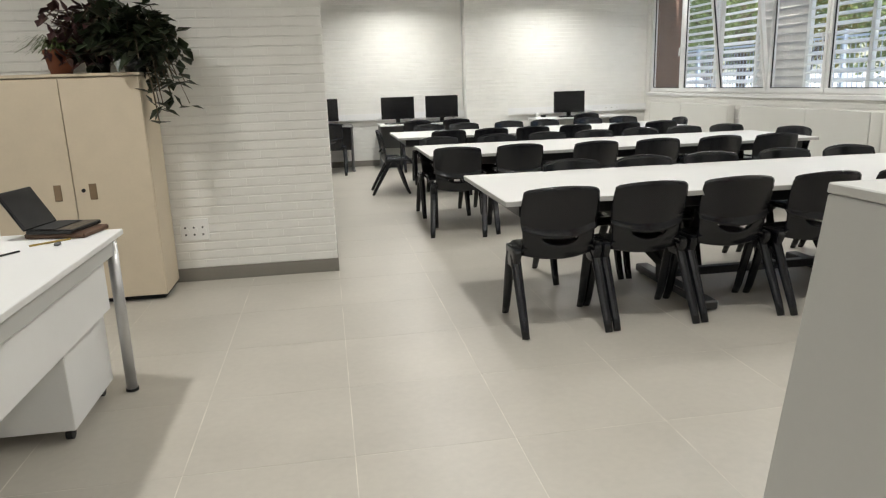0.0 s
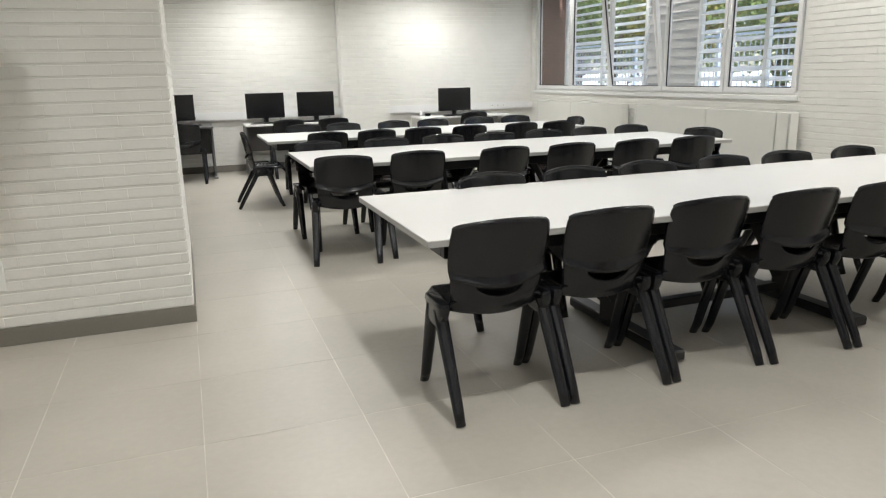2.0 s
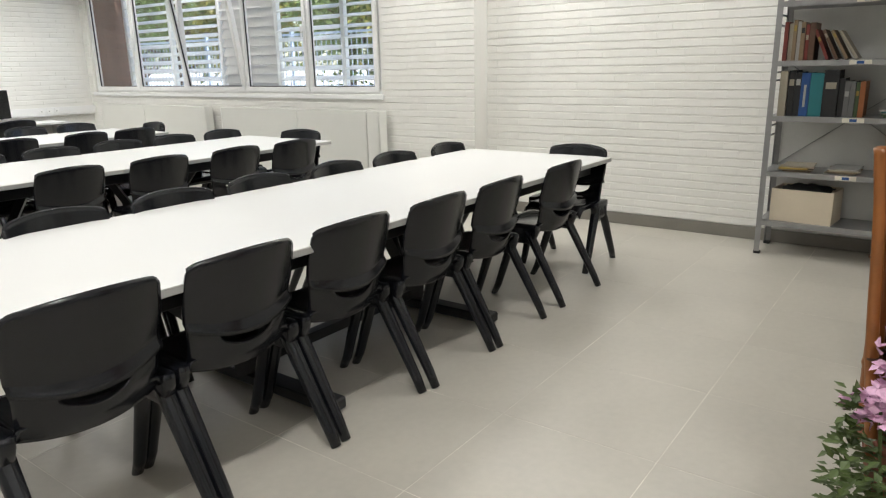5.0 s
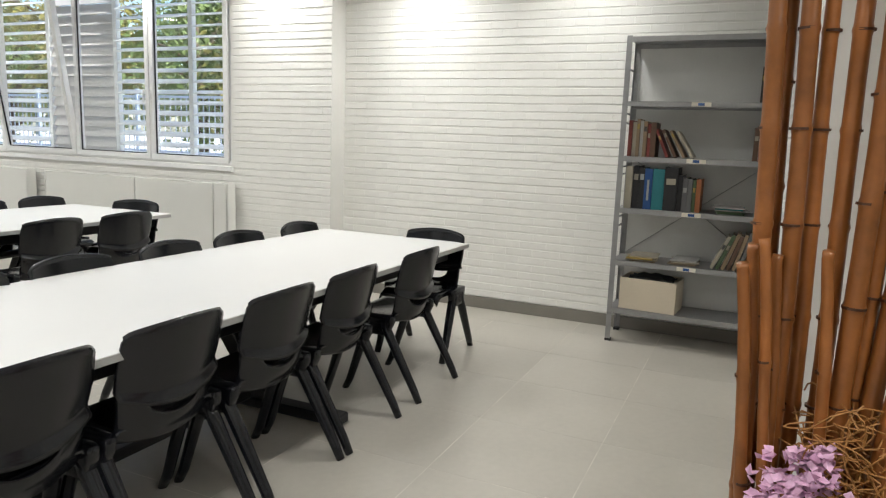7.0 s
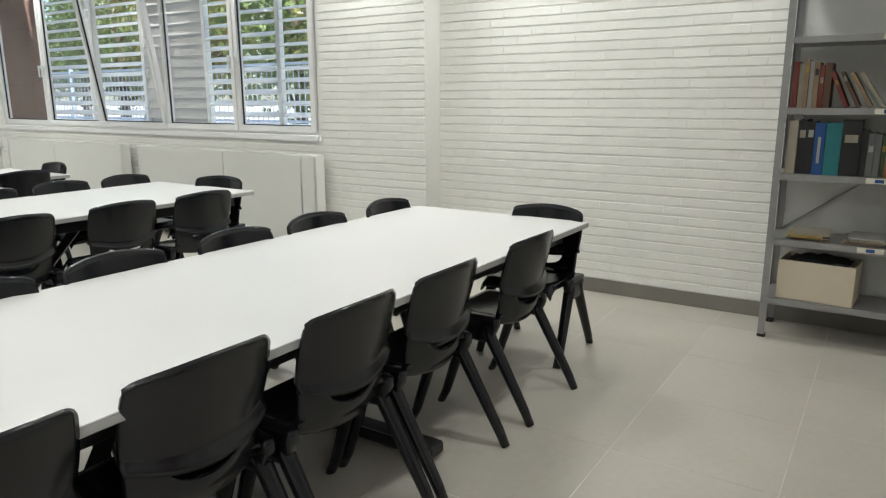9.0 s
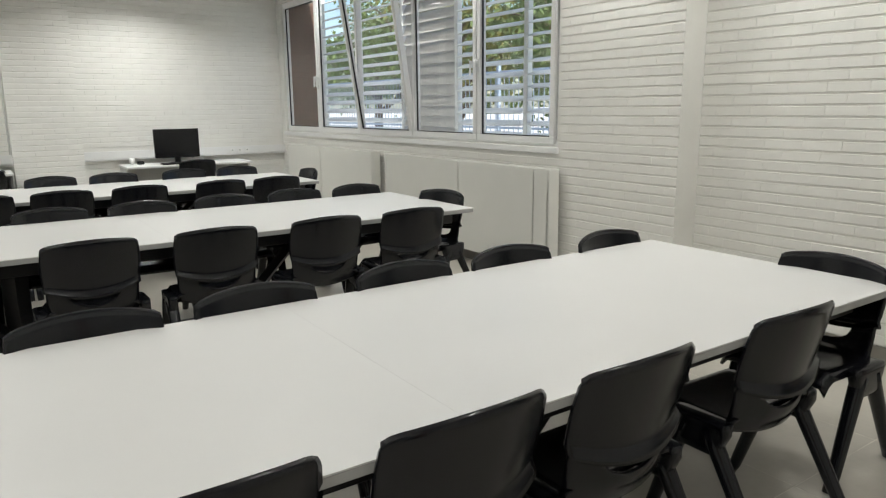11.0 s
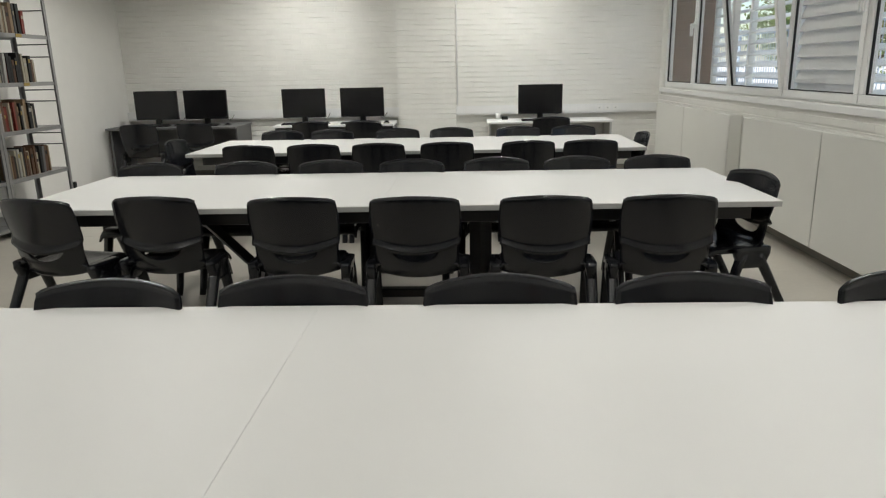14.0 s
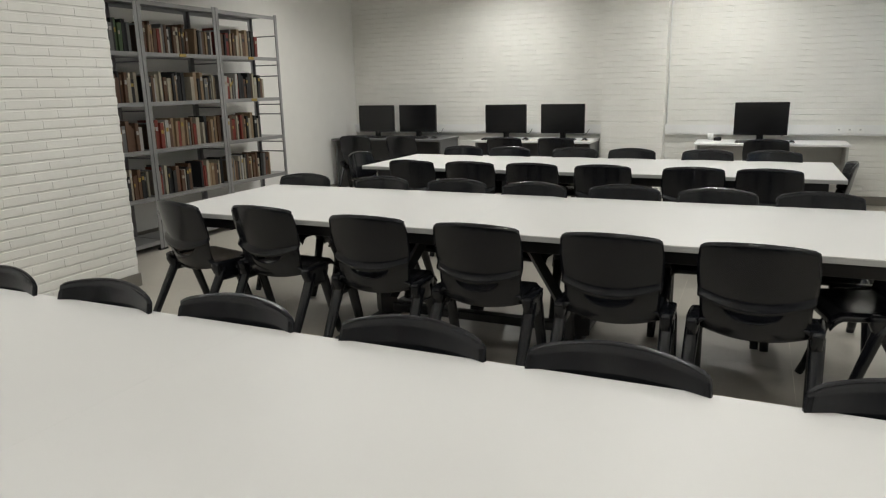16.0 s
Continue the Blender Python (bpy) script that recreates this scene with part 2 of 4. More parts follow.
floor = structure("floor", box(WEST - 0.2, X_REC + 0.3, SOUTH - 0.2, Y_BACK + 0.3, -0.2, -0.0009), GROUT, "grey-beige stone tile floor with pale joints", "floor")
ceiling = structure("ceiling", box(WEST - 0.2, X_REC + 0.3, SOUTH - 0.2, Y_BACK + 0.3, Z_CEIL, Z_CEIL + 0.2), CEIL, "white painted flat ceiling with recessed lamps", "ceiling")
wall_back = structure("wall_back", box(X_LEFT - 0.3, X_WIN + 0.3, Y_BACK, Y_BACK + 0.3, -0.004, Z_CEIL), WHITE_BRICK, "white-painted brick wall behind the computers")
pilaster = structure("wall_pilaster", box(2.345, 3.06, 11.48, Y_BACK, -0.004, Z_CEIL), WHITE_BRICK, "white-painted brick pilaster")
wall_shelf = structure("wall_left", box(X_LEFT - 0.3, X_LEFT, BLOCK_Y1, Y_BACK, -0.004, Z_CEIL), PLASTER, "smooth white plaster wall behind the bookshelves")
wall_block = structure("wall_block", box(WEST - 0.2, BLOCK_X, BLOCK_Y0, BLOCK_Y1, -0.004, Z_CEIL), WHITE_BRICK, "white-painted brick wall beside the cabinet")
bm = box(X_WIN, X_WIN + 0.3, Y_RETURN, WIN_Y0, -0.004, Z_CEIL)
box(X_WIN, X_WIN + 0.3, WIN_Y0, WIN_Y1, -0.004, WIN_Z0, bm=bm)
box(X_WIN, X_WIN + 0.3, WIN_Y0, WIN_Y1, WIN_Z1, Z_CEIL, bm=bm)
box(X_WIN, X_WIN + 0.3, WIN_Y1, Y_BACK, -0.004, Z_CEIL, bm=bm)
wall_window = structure("wall_window", bm, WHITE_BRICK, "white-painted brick wall around the long window")
wall_recess = structure("wall_recess", box(X_REC, X_REC + 0.3, SOUTH, Y_RETURN, -0.004, Z_CEIL), WHITE_BRICK, "white-painted brick wall with grey skirting")
wall_side = structure("wall_side", box(X_SIDE, X_REC, 0.4, Y_SIDE, -0.004, Z_CEIL), WHITE_BRICK, "white-painted brick wall end beside the metal shelf")
wall_south = structure("wall_south", box(WEST - 0.2, X_REC + 0.3, SOUTH - 0.2, SOUTH, -0.004, Z_CEIL), PLASTER, "plain white plaster wall")
wall_west = structure("wall_west", box(WEST - 0.2, WEST, SOUTH, BLOCK_Y0, -0.004, Z_CEIL), PLASTER, "plain white plaster wall")

BH = 0.095
for name, b in (("baseboard", (WEST, BLOCK_X + 0.012, BLOCK_Y0 - 0.012, BLOCK_Y0, 0, BH)),
                ("baseboard", (BLOCK_X, BLOCK_X + 0.012, BLOCK_Y0, BLOCK_Y1 + 0.012, 0, BH)),
                ("baseboard", (X_LEFT, X_LEFT + 0.012, BLOCK_Y1 + 0.012, Y_BACK - 0.012, 0, BH)),
                ("baseboard", (X_LEFT, 2.33, Y_BACK - 0.012, Y_BACK, 0, BH)),
                ("baseboard", (3.075, X_WIN, Y_BACK - 0.012, Y_BACK, 0, BH)),
                ("baseboard", (2.333, 3.072, 11.468, 11.48, 0, BH)),
                ("baseboard", (X_WIN - 0.012, X_WIN, Y_RETURN, Y_BACK - 0.012, 0, BH)),
                ("baseboard", (X_REC - 0.012, X_REC, Y_SIDE, Y_RETURN, 0, BH))):
    structure(name, box(*b, bev=0.002), BASE, "dark grey-beige tile skirting", "baseboard")

# trunking along the back wall
for x0, x1, y in ((X_LEFT, 2.345, Y_BACK), (3.06, X_WIN, Y_BACK)):
    t_ = thing("cable_trunking", pose(x0, y, 0.75), "white plastic cable trunking along the brick wall", "trunking")
    part("body", box(0, x1 - x0, -0.055, -0.001, 0, 0.085, 0.004), PVC, t_)
    part("cover", box(0, x1 - x0, -0.060, -0.0555, 0.02, 0.115, 0.002), PVC, t_)
for x, y in ((2.331, 11.685), (3.075, 11.685)):
    solo("cable_conduit", tube([(x, y, 0.87), (x, y, Z_CEIL)], 0.007, 8), PVC, "thin white conduit running up the brick wall", "conduit", "cable conduits", smooth=True)


# ---- window ----
def frame_ring(y0, y1, z0, z1, w, d, bm=None):
    """A rectangular frame in the yz plane, w wide and d deep, its face at x = 0."""
    bm = bm or bmesh.new()
    box(0, d, y0, y1, z0, z0 + w, 0.004, bm=bm)
    box(0, d, y0, y1, z1 - w, z1, 0.004, bm=bm)
    box(0, d, y0, y0 + w, z0 + w, z1 - w, 0.004, bm=bm)
    box(0, d, y1 - w, y1, z0 + w, z1 - w, 0.004, bm=bm)
    return bm


window = thing("window_1", pose(X_WIN + 0.03, 0, 0), "long white plastic window of five casements, one tilted inward", "window", kind="structure")
part("window_frame", frame_ring(WIN_Y0, WIN_Y1, WIN_Z0, WIN_Z1, 0.045, 0.07), PVC, window)
EDGES = (6.25, 7.22, 8.27, 9.40, 10.46, 11.51)
for k, (a, b) in enumerate(zip(EDGES, EDGES[1:])):
    z0, z1 = WIN_Z0 + 0.018, WIN_Z1 - 0.03
    h = z1 - z0
    casement = new("casement")
    casement.parent = window
    casement.matrix_basis = pose(-0.022, 0, z0, 0, -8.5 if k == 2 else 0, 0)
    part("casement_frame", frame_ring(a + 0.004, b - 0.004, 0, h, 0.054, 0.06), PVC, casement)
    pane = part("pane", box(0.028, 0.034, a + 0.06, b - 0.06, 0.056, h - 0.056), GLASS, casement)
    pane.visible_shadow = False
    part("gasket", frame_ring(a + 0.058, b - 0.058, 0.054, h - 0.054, 0.008, 0.02), RUBBER, casement).location.x = 0.012
    if k in (0, 1, 3, 4):
        hy = {0: b - 0.03, 1: a + 0.03, 3: b - 0.03, 4: a + 0.03}[k]
        hb = box(-0.012, 0.002, hy - 0.014, hy + 0.014, 0.62, 0.69, 0.004)
        box(-0.045, -0.012, hy - 0.009, hy + 0.009, 0.645, 0.665, 0.003, bm=hb)
        box(-0.05, -0.036, hy - 0.01, hy + 0.01, 0.54, 0.67, 0.004, bm=hb)
        part("window_handle", hb, PVC, casement)
structure("window_sill", box(X_WIN - 0.035, X_WIN + 0.03, WIN_Y0 - 0.02, WIN_Y1 + 0.02, 1.0, 1.048, 0.004), PVC, "white window sill ledge", "sill")


# ---- radiators ----
def radiator(y0, y1, seams):
    r = thing("radiator", pose(X_WIN - 0.16, 0, 0), "cream-white flat panel radiator on the brick wall under the window", "radiator", "radiators under the window")
    prev = y0
    for s in list(seams) + [y1]:
        part("front_panel", box(0, 0.02, prev + 0.004, s - 0.004, 0.13, 0.895, 0.006, 2), RADIATOR, r)
        prev = s
    part("body", box(0.024, 0.10, y0 + 0.02, y1 - 0.02, 0.15, 0.87, 0.004), RADIATOR, r)
    gb = bmesh.new()
    n = int((y1 - y0) / 0.035)
    for i in range(n):
        y = y0 + 0.02 + (y1 - y0 - 0.04) * i / n
        box(0.022, 0.105, y, y + 0.012, 0.872, 0.897, bm=gb)
    part("top_grille", gb, RADIATOR, r)
    part("side_panel", box(0.0, 0.105, y0 - 0.012, y0 - 0.001, 0.13, 0.895, 0.003), RADIATOR, r)
    part("side_panel", box(0.0, 0.105, y1 + 0.001, y1 + 0.012, 0.13, 0.895, 0.003), RADIATOR, r)
    for y in (y0 + 0.25, y1 - 0.25):
        part("bracket", box(0.10, 0.159, y - 0.02, y + 0.02, 0.2, 0.8), STEEL, r)
    part("valve", tube([(0.06, y0 - 0.04, 0.12), (0.06, y0 - 0.04, 0.22)], 0.018, 10), PVC, r, smooth=True)
    part("pipe", tube([(0.06, y0 - 0.04, 0.0), (0.06, y0 - 0.04, 0.13)], 0.008, 8), PVC, r, smooth=True)


radiator(6.125, 8.55, (6.285, 7.265))
radiator(8.85, 11.17, (10.14,))


# ---- lamps ----
for x, y, watts in LAMP_SPOTS:
    lamp = thing("ceiling_downlight", pose(x, y, Z_CEIL), "round recessed white ceiling downlight, lit", "downlight", "ceiling downlights")
    part("trim_ring", lathe([(0.086, -0.004), (0.115, -0.004), (0.112, -0.012), (0.088, -0.014), (0.086, -0.004)], 24, ends=False), PVC, lamp, smooth=True)
    part("diffuser", lathe([(0.084, -0.0045), (0.084, -0.009), (0.05, -0.011), (0.0005, -0.012)], 20), LAMP_GLOW, lamp)
    bulb = new("bulb", bpy.data.lights.new("bulb", 'AREA'))
    bulb.data.shape, bulb.data.size, bulb.data.energy, bulb.data.color = 'DISK', 0.16, watts * 0.66, (1.0, 0.985, 0.945)
    bulb.data.spread = radians(150)
    bulb.parent = lamp
    bulb.matrix_basis = pose(0, 0, -0.02)


# ---- chairs ----
def chair_master():
    """A one-piece school chair on four splayed legs: the seat's middle over the origin, its back towards -y."""
    c = thing("school_chair", pose(0, 0, 0), "charcoal one-piece plastic school chair at a long table", "chair", "school chairs")

    def back(u, v):
        s = 2 * u - 1
        q = s * s
        upper = 0.506 + 0.044 * q
        gap = 0.005 + 0.038 * max(0.0, 1 - (s / 0.545) ** 2) ** 0.5
        lower = upper - gap
        low = 0.380 + 0.022 * q
        if v <= 0.3:
            k = v / 0.3
            return Vector(((0.196 + 0.004 * k) * s, -0.098 - 0.032 * math.sin(k * math.pi / 2) + 0.044 * q, low + (lower - low) * k))
        if v <= 0.4:
            k = (v - 0.3) / 0.1
            return Vector(((0.200 + 0.006 * k) * s, -0.130 - 0.008 * k + 0.046 * q, lower + (upper - lower) * k))
        k = (v - 0.4) / 0.6
        top = 0.784 - 0.022 * q - 0.008 * max(0.0, (abs(s) - 0.86) / 0.14) ** 2
        lip = max(0.0, 1 - abs(k - 0.055) / 0.075)
        z = upper + (top - upper) * k - 0.018 * lip
        y = -0.130 - 0.030 * lip ** 1.3 - 0.056 * k + 0.010 * max(0.0, (k - 0.92) / 0.08) ** 2
        w = 0.206 + 0.008 * math.sin(min(1.0, k * 2.2) * math.pi / 2) - 0.008 * max(0.0, k - 0.6) / 0.4 - 0.003 * max(0.0, (k - 0.9) / 0.1) ** 2
        return Vector((w * s, y + 0.050 * q, z))

    part("backrest", sheet(back, 26, 40, 0.012, lambda i, j: 6 <= i <= 19 and 12 <= j <= 15), CHAIR, c, smooth=True)

    def seat(u, v):
        s, y = 2 * u - 1, -0.080 + 0.325 * v
        z = 0.437 - 0.012 * (1 - s * s) * math.sin(math.pi * min(1, v * 1.1)) - 0.045 * max(0, (v - 0.82) / 0.18) ** 2 + 0.012 * max(0, (0.15 - v) / 0.15) ** 2
        z -= 0.026 * max(0, (abs(s) - 0.86) / 0.14) ** 2
        return Vector(((0.214 - 0.012 * v) * s, y, z))

    part("seat", sheet(seat, 18, 14, 0.012), CHAIR, c, smooth=True)
    for sx in (-1, 1):
        def shoulder(u, v, sx=sx):
            a = math.tau * u
            wide = 0.100 - 0.030 * max(0.0, v - 0.35) / 0.65
            deep = 0.028 - 0.006 * v
            c_, s_ = math.cos(a), math.sin(a)
            fat = lambda k: math.copysign(abs(k) ** 0.45, k)
            return Vector((sx * (0.222 + 0.004 * v) + deep * fat(c_), 0.008 + wide * fat(s_), 0.438 - 0.100 * v))

        part("side_bracket", capped(shoulder, 28, 6), CHAIR, c, smooth=True)
        for d in (-1, 1):
            part("leg", tube([(sx * 0.224, 0.012 + d * 0.040, 0.405), (sx * 0.225, 0.012 + d * 0.062, 0.36), (sx * 0.227, -0.026 + d * 0.198, 0.06), (sx * 0.227, -0.026 + d * 0.228, 0.0)],
                             [0.029, 0.029, 0.023, 0.020], 12, flat=0.85), CHAIR, c, smooth=True)
    return c


CHAIRS = []   # x, y of the seat's middle, turn
R3 = random.Random(3)
for x, y in ((1.205, 3.550), (1.705, 3.556), (2.215, 3.560), (2.735, 3.542), (3.250, 3.540), (3.925, 3.532)):
    CHAIRS.append((x, y, R3.uniform(-1.5, 1.5)))
for x in (1.665, 2.185, 2.70, 3.27, 3.785, 4.38):
    CHAIRS.append((x, 4.408 + R3.uniform(-0.006, 0.012), 180 + R3.uniform(-2, 2)))
CHAIRS.append((4.535, 3.675, 90))
for x, y, r in ((1.155, 6.04, -13), (1.70, 6.06, -3), (2.37, 5.99, 1), (2.945, 5.965, -1), (3.54, 5.945, -1), (4.09, 5.925, -3)):
    CHAIRS.append((x, y, r))
for x in (1.16, 1.77, 2.32, 2.83, 3.37, 3.88, 4.38):
    CHAIRS.append((x, 6.95 + R3.uniform(-0.01, 0.03), 180 + R3.uniform(-3, 3)))
CHAIRS.append((4.56, 6.36, 104))
for x in (1.455, 1.97, 2.49, 3.025, 3.66, 4.155):
    CHAIRS.append((x, 8.30, R3.uniform(-3, 3)))
for x in (1.40, 1.885, 2.53, 3.04, 3.68, 4.20):
    CHAIRS.append((x, 9.30, 180 + R3.uniform(-3, 3)))
CHAIRS.append((4.54, 8.68, 90))
CHAIRS.append((0.80, 8.66, -92))
for x, y, r in ((-0.62, 10.80, 6), (0.06, 10.80, -3), (1.40, 10.78, 2), (2.02, 10.78, -2), (4.15, 10.84, 0)):
    CHAIRS.append((x, y, r))
master = chair_master()
first = True
for x, y, r in CHAIRS:
    if first:
        master.matrix_basis = pose(x, y, 0, 0, 0, r)
        first = False
    else:
        copy_thing(master, pose(x, y, 0, 0, 0, r))


# ---- long tables ----
def long_table(x0, y0, H):
    L, D = 3.765, 1.105
    t = thing("long_table", pose(x0, y0, 0), "long grey-white laminate table on black steel trestle legs", "table", "long tables")
    mid = L / 2 - 0.015
    for a, b in ((0, mid - 0.0002), (mid + 0.0002, L)):
        part("tabletop", box(a, b, 0, D, H - 0.004, H, 0.0003), TABLE, t)
        part("edge_band", box(a, b, 0.0005, D - 0.0005, H - 0.028, H - 0.0042, 0.002), TABLE_EDGE, t, "grey edge of the tabletop")
    # unseen dark board, added to cut the light bounced beneath the table
    part("shade_board", box(0.02, L - 0.02, 0.02, D - 0.02, H - 0.0286, H - 0.0281), DARKPANEL, t)
    for y in (0.10, D - 0.14):
        part("apron_rail", box(0.10, L - 0.10, y, y + 0.04, H - 0.105, H - 0.030, 0.003), BLACK_STEEL, t)
    for x in (0.10, L - 0.14):
        part("apron_rail", box(x, x + 0.04, 0.142, D - 0.142, H - 0.105, H - 0.030, 0.003), BLACK_STEEL, t)
    part("stretcher", box(1.25, 2.29, D / 2 - 0.03, D / 2 + 0.03, 0.065, 0.115, 0.005), BLACK_STEEL, t)
    for x, o in ((1.20, -1), (2.34, 1)):
        part("foot", box(x - 0.045, x + 0.045, 0.02, D - 0.19, 0.012, 0.064, 0.008), BLACK_STEEL, t)
        part("column", tube([(x, D / 2, 0.06), (x + o * 0.02, D / 2, 0.30), (x + o * 0.02, D / 2, H - 0.03)], [0.075, 0.062, 0.062], 4), BLACK_STEEL, t)
        part("brace", tube([(x + o * 0.04, D / 2, 0.16), (x + o * 0.52, D / 2, H - 0.05)], 0.045, 4, flat=0.7), BLACK_STEEL, t)
        part("brace", tube([(x - o * 0.04, D / 2, 0.16), (x - o * 0.34, D / 2, H - 0.05)], 0.045, 4, flat=0.7), BLACK_STEEL, t)
        part("top_plate", box(x - 0.06, x + 0.06, 0.142, D - 0.142, H - 0.06, H - 0.030, 0.003), BLACK_STEEL, t)
        for y in (0.09, D - 0.23):
            part("levelling_foot", lathe([(0.03, 0), (0.03, 0.008), (0.014, 0.011), (0.014, 0.0125)], 10), RUBBER, t, at=pose(x, y, 0))
    return t


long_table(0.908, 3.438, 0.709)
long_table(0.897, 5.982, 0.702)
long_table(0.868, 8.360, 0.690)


# ---- computer desks ----
def computer_desk(x0, x1, y0, y1, h, top, sides):
    d = thing("computer_desk", pose(x0, y0, 0), "computer desk with a pale top against the brick wall", "desk", "computer desks")
    w, dd = x1 - x0, y1 - y0
    part("desktop", box(0, w, 0, dd, h - 0.025, h, 0.003), top, d)
    for x in (0.01, w - 0.035):
        part("side_panel", box(x, x + 0.025, 0.08, dd - 0.02, 0.03, h - 0.026, 0.002), sides, d)
        part("foot_rail", box(x - 0.012, x + 0.037, 0.03, dd - 0.02, 0.0, 0.03, 0.004), STEEL, d)
    part("modesty_panel", box(0.037, w - 0.037, dd - 0.12, dd - 0.10, 0.3, h - 0.03, 0.002), sides, d)
    return d


computer_desk(-1.14, 0.44, 10.95, 11.61, 0.712, DARKPANEL, DARKPANEL)
computer_desk(0.86, 2.315, 11.02, 11.61, 0.705, DESKWHITE, DARKPANEL)
computer_desk(3.44, 4.93, 11.06, 11.61, 0.702, DESKWHITE, GREYPANEL)


def monitor(x, y, z, w=0.535):
    m = thing("computer_monitor", pose(x, y, z), "black flat computer monitor, switched off, on a desk", "monitor", "computer monitors")
    h = 0.35
    part("bezel", box(-w / 2, w / 2, -0.02, 0.02, 0.07, 0.07 + h, 0.006, 2), BEZEL, m)
    part("screen", box(-w / 2 + 0.016, w / 2 - 0.016, -0.0215, -0.0205, 0.095, 0.07 + h - 0.016), SCREEN, m)
    part("back_shell", box(-w / 2 + 0.08, w / 2 - 0.08, 0.02, 0.05, 0.12, 0.36, 0.01), BEZEL, m)
    part("neck", box(-0.035, 0.035, 0.0, 0.03, 0.012, 0.13, 0.004), BEZEL, m)
    part("base", lathe([(0.12, 0), (0.12, 0.006), (0.09, 0.013), (0.02, 0.014)], 24), BEZEL, m, smooth=False)
    return m


def keyboard(x, y, z, r=0):
    k = thing("keyboard", pose(x, y, z, 0, 0, r), "black computer keyboard on a desk", "keyboard", "keyboards")
    part("tray", box(-0.22, 0.22, -0.07, 0.07, 0, 0.016, 0.004), BEZEL, k)
    kb = bmesh.new()
    for i in range(15):
        for j in range(5):
            box(-0.208 + i * 0.028, -0.184 + i * 0.028, -0.06 + j * 0.025, -0.039 + j * 0.025, 0.016, 0.022, bm=kb)
    part("keys", kb, RUBBER, k)


def mouse(x, y, z):
    solo("mouse", sheet(lambda u, v: Vector((0.03 * math.cos(math.pi * u), (v - 0.5) * 0.1, 0.002 + 0.03 * math.sin(math.pi * u) * (math.sin(math.pi * (0.12 + 0.76 * v))))), 8, 8, 0.002),
         BEZEL, "black computer mouse on a desk", "mouse", "mice", smooth=True, at=pose(x, y, z))


for x, z in ((-0.66, 0.712), (-0.04, 0.712), (1.185, 0.705), (1.908, 0.705), (4.087, 0.702)):
    monitor(x, 11.36, z)
    keyboard(x - 0.02, 11.18, z, 1)
    mouse(x + 0.31, 11.19, z)


# ---- shelves ----
def metal_shelf(m, width, depth, height, levels, label, braces=True):
    """A bolted steel shelf, its front along +x at y = 0, its back at y = depth."""
    s = thing("metal_shelf", m, label, "shelf", "metal shelves")
    for x in (0, width):
        sx = 1 if x == 0 else -1
        for y, sy in ((0, 1), (depth, -1)):
            b = box(min(x, x + sx * 0.036), max(x, x + sx * 0.036), min(y, y + sy * 0.002), max(y, y + sy * 0.002), 0, height)
            box(min(x, x + sx * 0.002), max(x, x + sx * 0.002), min(y + sy * 0.0025, y + sy * 0.036), max(y + sy * 0.0025, y + sy * 0.036), 0, height, bm=b)
            p = part("upright", b, STEEL, s)
            part("foot_cap", box(min(x - sx * 0.002, x + sx * 0.04), max(x - sx * 0.002, x + sx * 0.04), min(y - sy * 0.002, y + sy * 0.04), max(y - sy * 0.002, y + sy * 0.04), 0, 0.018, 0.002), RUBBER, p)
    for z in levels:
        b = box(0.004, width - 0.004, 0.004, depth - 0.004, z - 0.003, z)
        box(0.004, width - 0.004, 0.003, 0.0065, z - 0.034, z - 0.0032, bm=b)
        box(0.004, width - 0.004, depth - 0.0065, depth - 0.003, z - 0.034, z - 0.0032, bm=b)
        part("shelf_board", b, STEEL, s)
    for x in (0.004, width - 0.004):
        for z in [q + 0.225 for q in levels[1:5]] + [q - 0.075 for q in levels[2:5]]:
            part("side_tie", box(x - 0.002, x + 0.002, 0.037, depth - 0.037, z - 0.006, z + 0.006), STEEL, s)
    if braces:
        part("back_panel", box(0.006, width - 0.006, depth + 0.014, depth + 0.018, levels[0], height - 0.01), PALE_SHEET, s, "plain pale grey back sheet")
        for a, b_ in (((0.02, levels[1]), (width - 0.02, levels[3])), ((width - 0.02, levels[1]), (0.02, levels[3]))):
            part("cross_brace", tube([(a[0], depth + 0.004, a[1]), (b_[0], depth + 0.004, b_[1])], 0.009, 4, flat=0.25), STEEL, s)
    return s


R5 = random.Random(11)
BOOK_COLORS = {"red": (0.32, 0.05, 0.035), "brown": (0.17, 0.085, 0.045), "black": (0.018, 0.018, 0.02), "cream": (0.60, 0.54, 0.42),
               "white": (0.66, 0.65, 0.62), "orange": (0.50, 0.17, 0.05), "yellow": (0.60, 0.42, 0.09), "green": (0.10, 0.17, 0.07),
               "blue": (0.02, 0.12, 0.42), "teal": (0.03, 0.30, 0.34), "grey": (0.22, 0.22, 0.22), "tan": (0.42, 0.29, 0.17)}
BOOK_MATS = {k: mat("book_" + k, tuple(0.52 * c for c in v), 0.55, vary=0.12, scale=12) for k, v in BOOK_COLORS.items()}


